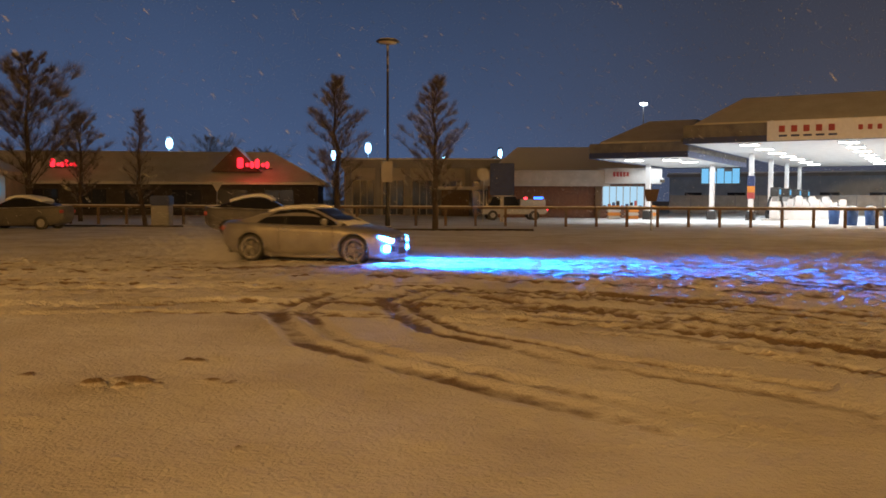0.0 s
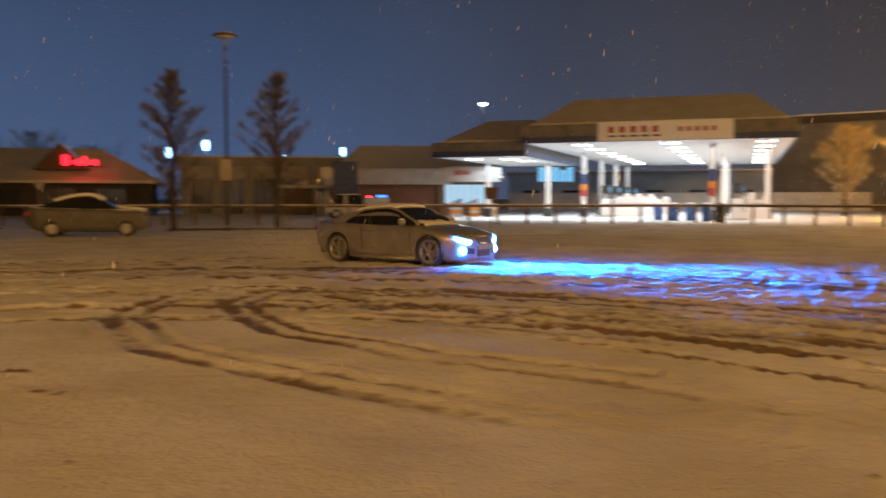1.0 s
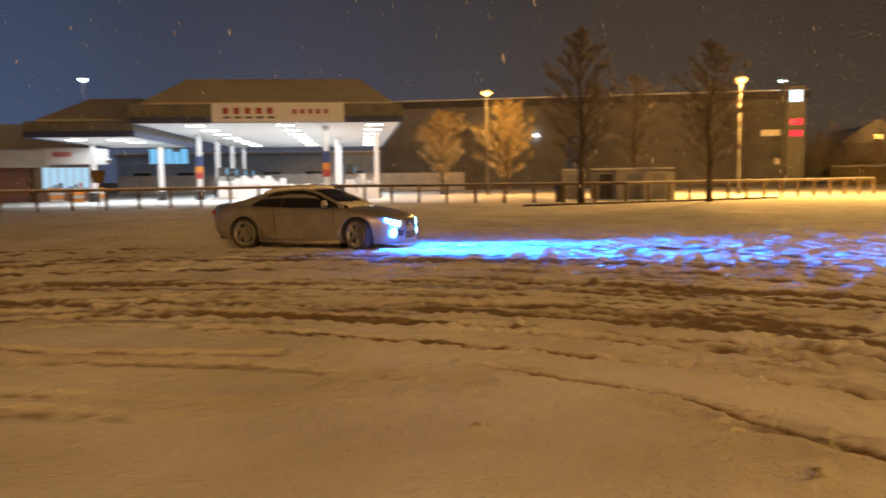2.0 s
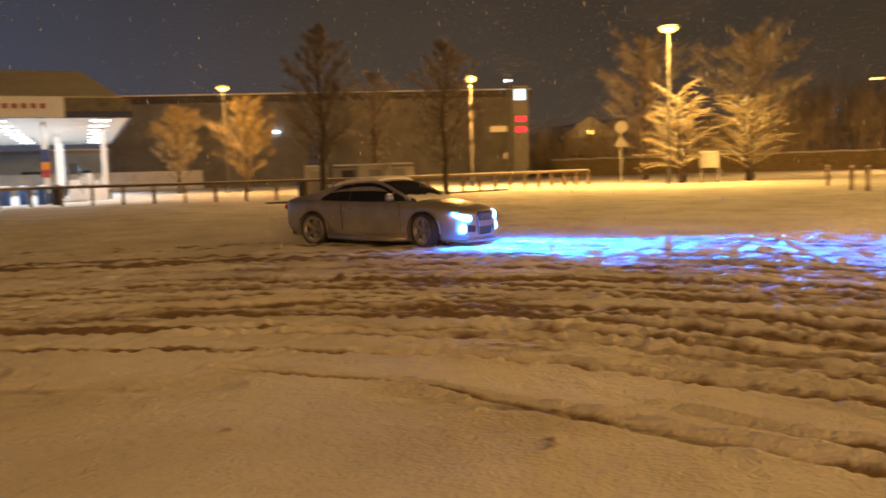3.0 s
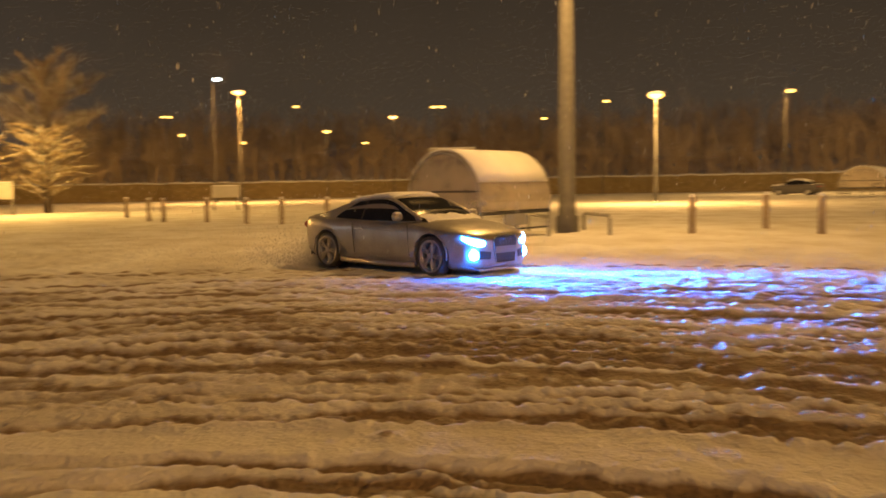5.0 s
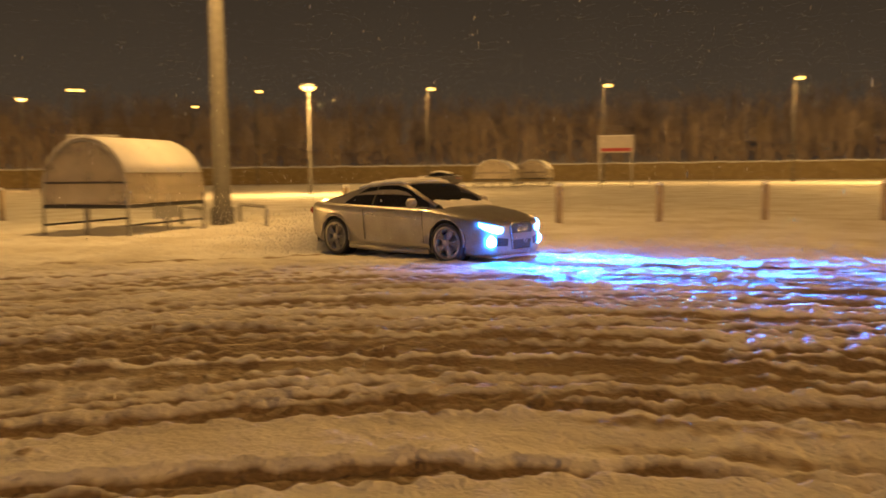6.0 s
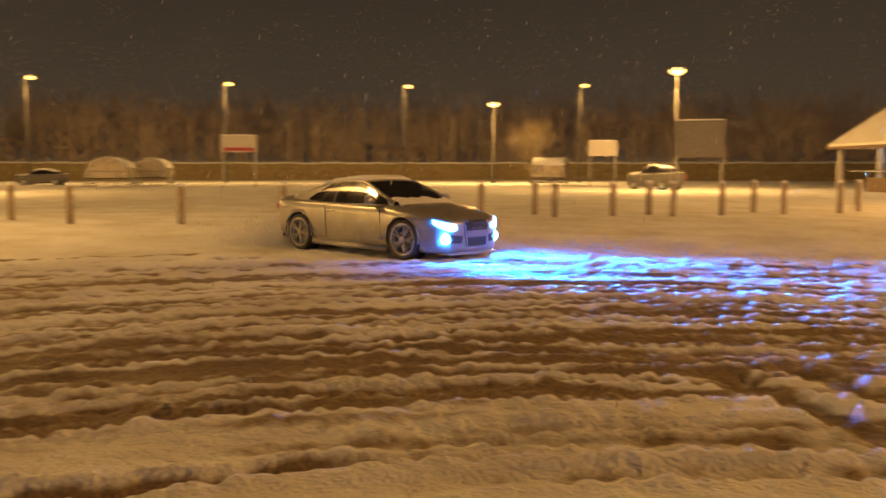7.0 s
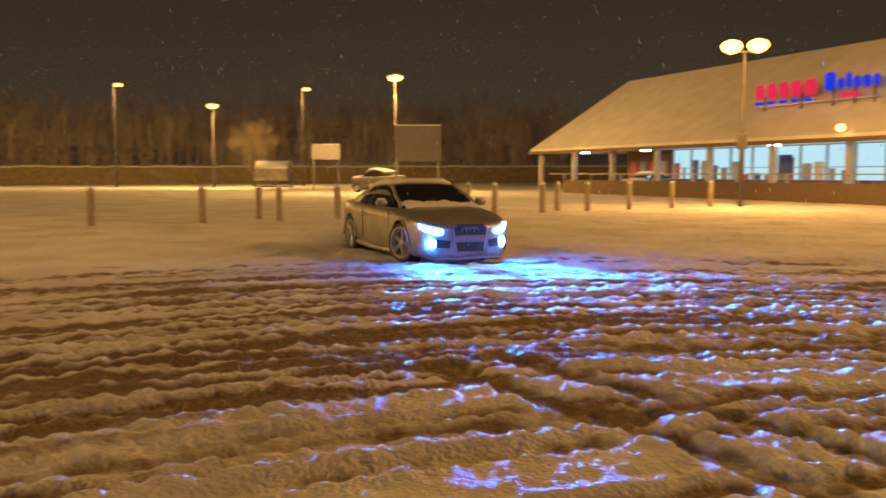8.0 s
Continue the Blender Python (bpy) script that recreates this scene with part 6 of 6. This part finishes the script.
def parked_car(az, d, turn, label, paint, snowy=True, tall=1.0):
    """A car standing under snow, seen from far off."""
    x, y = polar(az, d)
    t = thing("parked_car", x, y, label, "car", turn=turn, group="parked cars")
    b = car_body_mesh()
    for v in b.verts:
        v.co.z *= tall
        if v.co.x > 1.2:
            v.co.z += 0.12 * tall * min(1, (v.co.x - 1.2))
    part("body", b, paint, t, smooth=True)
    part("cabin_glass", mirrored(cabin_faces(-2.0, 1.12, "all", 0.0)), CAR_GLASS, t, smooth=True).scale.z = tall
    if snowy:
        part("roof_snow", thick(mirrored(cabin_faces(-1.3, 0.5, "top", 0.10, 12)), 0.09), SNOW, t, "thick snow on the roof", True).scale.z = tall
        sn = box(1.0, 2.1, -0.66, 0.66, 0.93 * tall, 1.02 * tall, 0.04)
        for v in sn.verts:
            v.co.z -= 0.11 * (v.co.x - 1.0)
        part("bonnet_snow", sn, SNOW, t, "snow on the bonnet", True)
    for x in (1.375, -1.375):
        for s in (-1, 1):
            w = part("wheel", lathe([(0.2, -0.1), (0.33, -0.11), (0.33, 0.11), (0.2, 0.1)], 18, axis="Y", at=(x, s * 0.82, 0.32)), RUBBER, t, smooth=True)
            part("rim", lathe([(0.05, -0.112), (0.2, -0.105), (0.2, 0.105), (0.05, 0.112)], 14, axis="Y", at=(x, s * 0.82, 0.32)), ALLOY, w)
    for s in (-1, 1):
        part("tail_lamp", box(-2.36, -2.2, s * 0.62 - 0.1, s * 0.62 + 0.1, 0.68 * tall, 0.82 * tall, 0.02), RED_PAINT, t)
        part("head_lamp", box(2.05, 2.25, s * 0.58 - 0.12, s * 0.58 + 0.12, 0.66 * tall, 0.76 * tall, 0.02), DARK_GLASS, t)
    return t


def parked_cars():
    parked_car(-11.9, 37.5, 5, "dark hatchback under thick snow standing on the car park", SNOWED_PAINT, tall=1.22)
    parked_car(-26.2, 47.5, 178, "dark estate car with a snow-covered roof by the fence", SNOWED_PAINT, tall=1.18)
    parked_car(158.7, 66, -20, "small car buried under snow beyond the bollards", SNOWED_PAINT, tall=1.3)
    parked_car(119.7, 88, 40, "car buried under snow near the far hedge", SNOWED_PAINT, tall=1.1)
    parked_car(176.5, 60, 60, "car under snow by the store", SNOWED_PAINT, tall=1.1)
    # pickup with beacons beside the shop
    x, y = polar(4.6, 66)
    t = thing("patrol_pickup", x, y, "pale patrol pickup with red and blue beacons lit", "pickup", turn=185)
    part("body", box(-2.6, 2.5, -0.95, 0.95, 0.45, 1.05, 0.12), STEEL, t, smooth=False)
    part("cab", hip_roof(-0.5, 1.9, -0.88, 0.88, 1.05, 1.8, 0.35, 0.12, thick=0.05), CAR_GLASS, t)
    part("stripe", box(-2.3, 2.3, -0.965, -0.953, 0.7, 0.9), ORANGE_PAINT, t)
    part("roof", box(-0.2, 1.5, -0.75, 0.75, 1.8, 1.86, 0.02), SIGN_WHITE, t)
    part("rear_lamp", box(-2.64, -2.58, 0.6, 0.9, 0.75, 1.05, 0.02), RED_LAMP, t)
    part("rear_lamp", box(-2.64, -2.58, -0.9, -0.6, 0.75, 1.05, 0.02), RED_LAMP, t)
    part("beacon", box(-1.3, -1.05, -0.7, -0.4, 1.6, 1.75, 0.03), RED_LAMP, t)
    part("beacon", box(-2.5, -1.8, -0.6, -0.2, 1.62, 1.78, 0.03), BLUE_LAMP, t)
    part("beacon_bar", box(-2.5, -0.5, -0.7, 0.7, 1.05, 1.6, 0.05), CLADDING, t)
    for u in (1.6, -1.6):
        for s in (-1, 1):
            w = part("wheel", lathe([(0.2, -0.13), (0.38, -0.13), (0.38, 0.13), (0.2, 0.13)], 16, axis="Y", at=(u, s * 0.83, 0.37)), RUBBER, t)
            part("rim", lathe([(0.05, -0.14), (0.2, -0.135), (0.2, 0.135), (0.05, 0.14)], 12, axis="Y", at=(u, s * 0.83, 0.37)), STEEL, w)


CAR, WHEELS = drifting_coupe()
parked_cars()


# ---- falling snow and spray ----
def flakes(name, count, reach, z0, z1, seed, size, label):
    """A cloud of loose flakes that falls as one."""
    rs = np.random.RandomState(seed)
    az = np.radians(rs.uniform(-40, 205, count))
    d = 3.6 + (reach - 3.6) * rs.uniform(0, 1, count) ** 0.6
    P = np.stack([d * np.sin(az), d * np.cos(az), rs.uniform(z0, z1, count)], -1)
    off = rs.normal(0, 1, (count, 4, 3))
    off /= np.linalg.norm(off, axis=2, keepdims=True)
    V = (P[:, None, :] + off * (size * rs.uniform(0.5, 1.3, (count, 1, 1)))).reshape(-1, 3)
    k = np.arange(count)[:, None] * 4
    F = np.concatenate([k + np.array([q]) for q in ((0, 1, 2), (0, 3, 1), (1, 3, 2), (2, 3, 0))])
    me = bpy.data.meshes.new(name)
    me.from_pydata(V.tolist(), [], F.tolist())
    me.materials.append(SNOW)
    return tagged(new(name, me), label, "snowfall", kind="stuff")


def distant_flakes(name, count, seed, label):
    """Thin flakes filling the air over the car park and between the lamps."""
    rs = np.random.RandomState(seed)
    az = np.radians(rs.uniform(-35, 200, count))
    d = np.sqrt(rs.uniform(36.0 ** 2, 125.0 ** 2, count))
    P = np.stack([d * np.sin(az), d * np.cos(az), rs.uniform(0.0, 24.0, count)], -1)
    off = rs.normal(0, 1, (count, 3, 3))
    off /= np.linalg.norm(off, axis=2, keepdims=True)
    V = P[:, None, :] + off * (0.034 * rs.uniform(0.6, 1.3, (count, 1, 1)))
    me = bpy.data.meshes.new(name)
    me.vertices.add(count * 3)
    me.vertices.foreach_set("co", V.ravel())
    me.loops.add(count * 3)
    me.loops.foreach_set("vertex_index", np.arange(count * 3, dtype=np.int32))
    me.polygons.add(count)
    me.polygons.foreach_set("loop_start", (np.arange(count) * 3).astype(np.int32))
    me.update(calc_edges=True)
    me.materials.append(SNOW)
    return tagged(new(name, me), label, "snowfall", kind="stuff")


FAR_SNOW = distant_flakes("falling_snow", 160000, 77, "fine snow falling through the light of the street lamps")
SNOWFALL = [flakes("falling_snow", 11000, 15, -1.0, 30.0, 31 + k, (0.012, 0.015)[k], "white snowflakes drifting down through the lamplight") for k in range(2)]


def spray():
    """Powder thrown up behind the driven wheels: fine grains, thick near the tyre."""
    rs = np.random.RandomState(8)
    n = 42000
    u = rs.exponential(0.95, n)
    V0 = np.stack([-1.75 - u, rs.normal(0, 0.55 + 0.28 * u, n), np.abs(rs.normal(0, 0.10 + 0.16 * np.minimum(u, 2.5), n))], -1)
    off = rs.normal(0, 1, (n, 4, 3))
    off /= np.linalg.norm(off, axis=2, keepdims=True)
    V = (V0[:, None, :] + off * (0.011 * rs.uniform(0.5, 1.5, (n, 1, 1)))).reshape(-1, 3)
    k = np.arange(n)[:, None] * 4
    F = np.concatenate([k + np.array([q]) for q in ((0, 1, 2), (0, 3, 1), (1, 3, 2), (2, 3, 0))])
    me = bpy.data.meshes.new("snow_spray")
    me.from_pydata(V.tolist(), [], F.tolist())
    me.materials.append(SNOW)
    return tagged(new("snow_spray", me), "powder snow thrown up behind the rear wheels", "snow spray", kind="stuff")


SPRAY = spray()


# ---- what moves ----
# seconds, bearing and distance of the near wheels' middle, heading
DRIVE = [
    (0.0, -9.34, 20.85, -18.3), (0.5, -1.75, 20.35, -35.5), (1.0, 6.5, 19.9, -46.5), (1.5, 15.9, 19.4, -51.8), (2.0, 26.15, 18.95, -54.5), (2.75, 41.6, 17.75, -76), (3.5, 59.1, 16.65, -100.0),
    (4.0, 70.35, 15.97, -117.0), (4.5, 81.77, 15.5, -130), (5.25, 99.0, 15.15, -147), (6.0, 116.5, 15.05, -161.6), (6.5, 127.7, 15.18, -171.5), (7.0, 138.65, 15.35, -187), (7.5, 148.93, 15.55, -206.5), (8.0, 158.73, 15.7, -229.5),
]


def car_pose(az, d, heading):
    x, y = polar(az, d)
    h = radians(heading)
    return pose(x - 0.79 * math.sin(h), y + 0.79 * math.cos(h), -0.015, 0, 0, heading)


def motions():
    walk(CAR, [(t, car_pose(*p)) for t, *p in DRIVE])
    walk(SPRAY, [(t, car_pose(*p)) for t, *p in DRIVE])
    walk(FAR_SNOW, [(t, pose(0.5 * t, -0.3 * t, -1.25 * t)) for t in (0.0, 4.0, 8.0)])
    for k, s in enumerate(SNOWFALL):
        walk(s, [(t, pose(0, 0, -(2.1 + 0.5 * k) * t, 0, 0, -(18 + 5 * k) * t)) for t in (0.0, 2.0, 4.0, 6.0, 8.0)])
    # the wheels roll at about the car's pace; the front pair is steered
    for w in WHEELS:
        x, y, z = w.matrix_basis.translation
        rows = []
        for k in range(121):
            t = k / 15
            steer = 0.0 if x < 0 else float(np.interp(t, [0, 0.9, 1.5, 3.6, 4.3, 6, 7, 8], [4, 4, -18, -18, -4, 3, 3, 18]))
            rows.append((t, pose(x, y, z, 0, 0, steer) @ pose(0, 0, 0, 0, 72.0 * k, 0)))
        walk(w, rows)


motions()
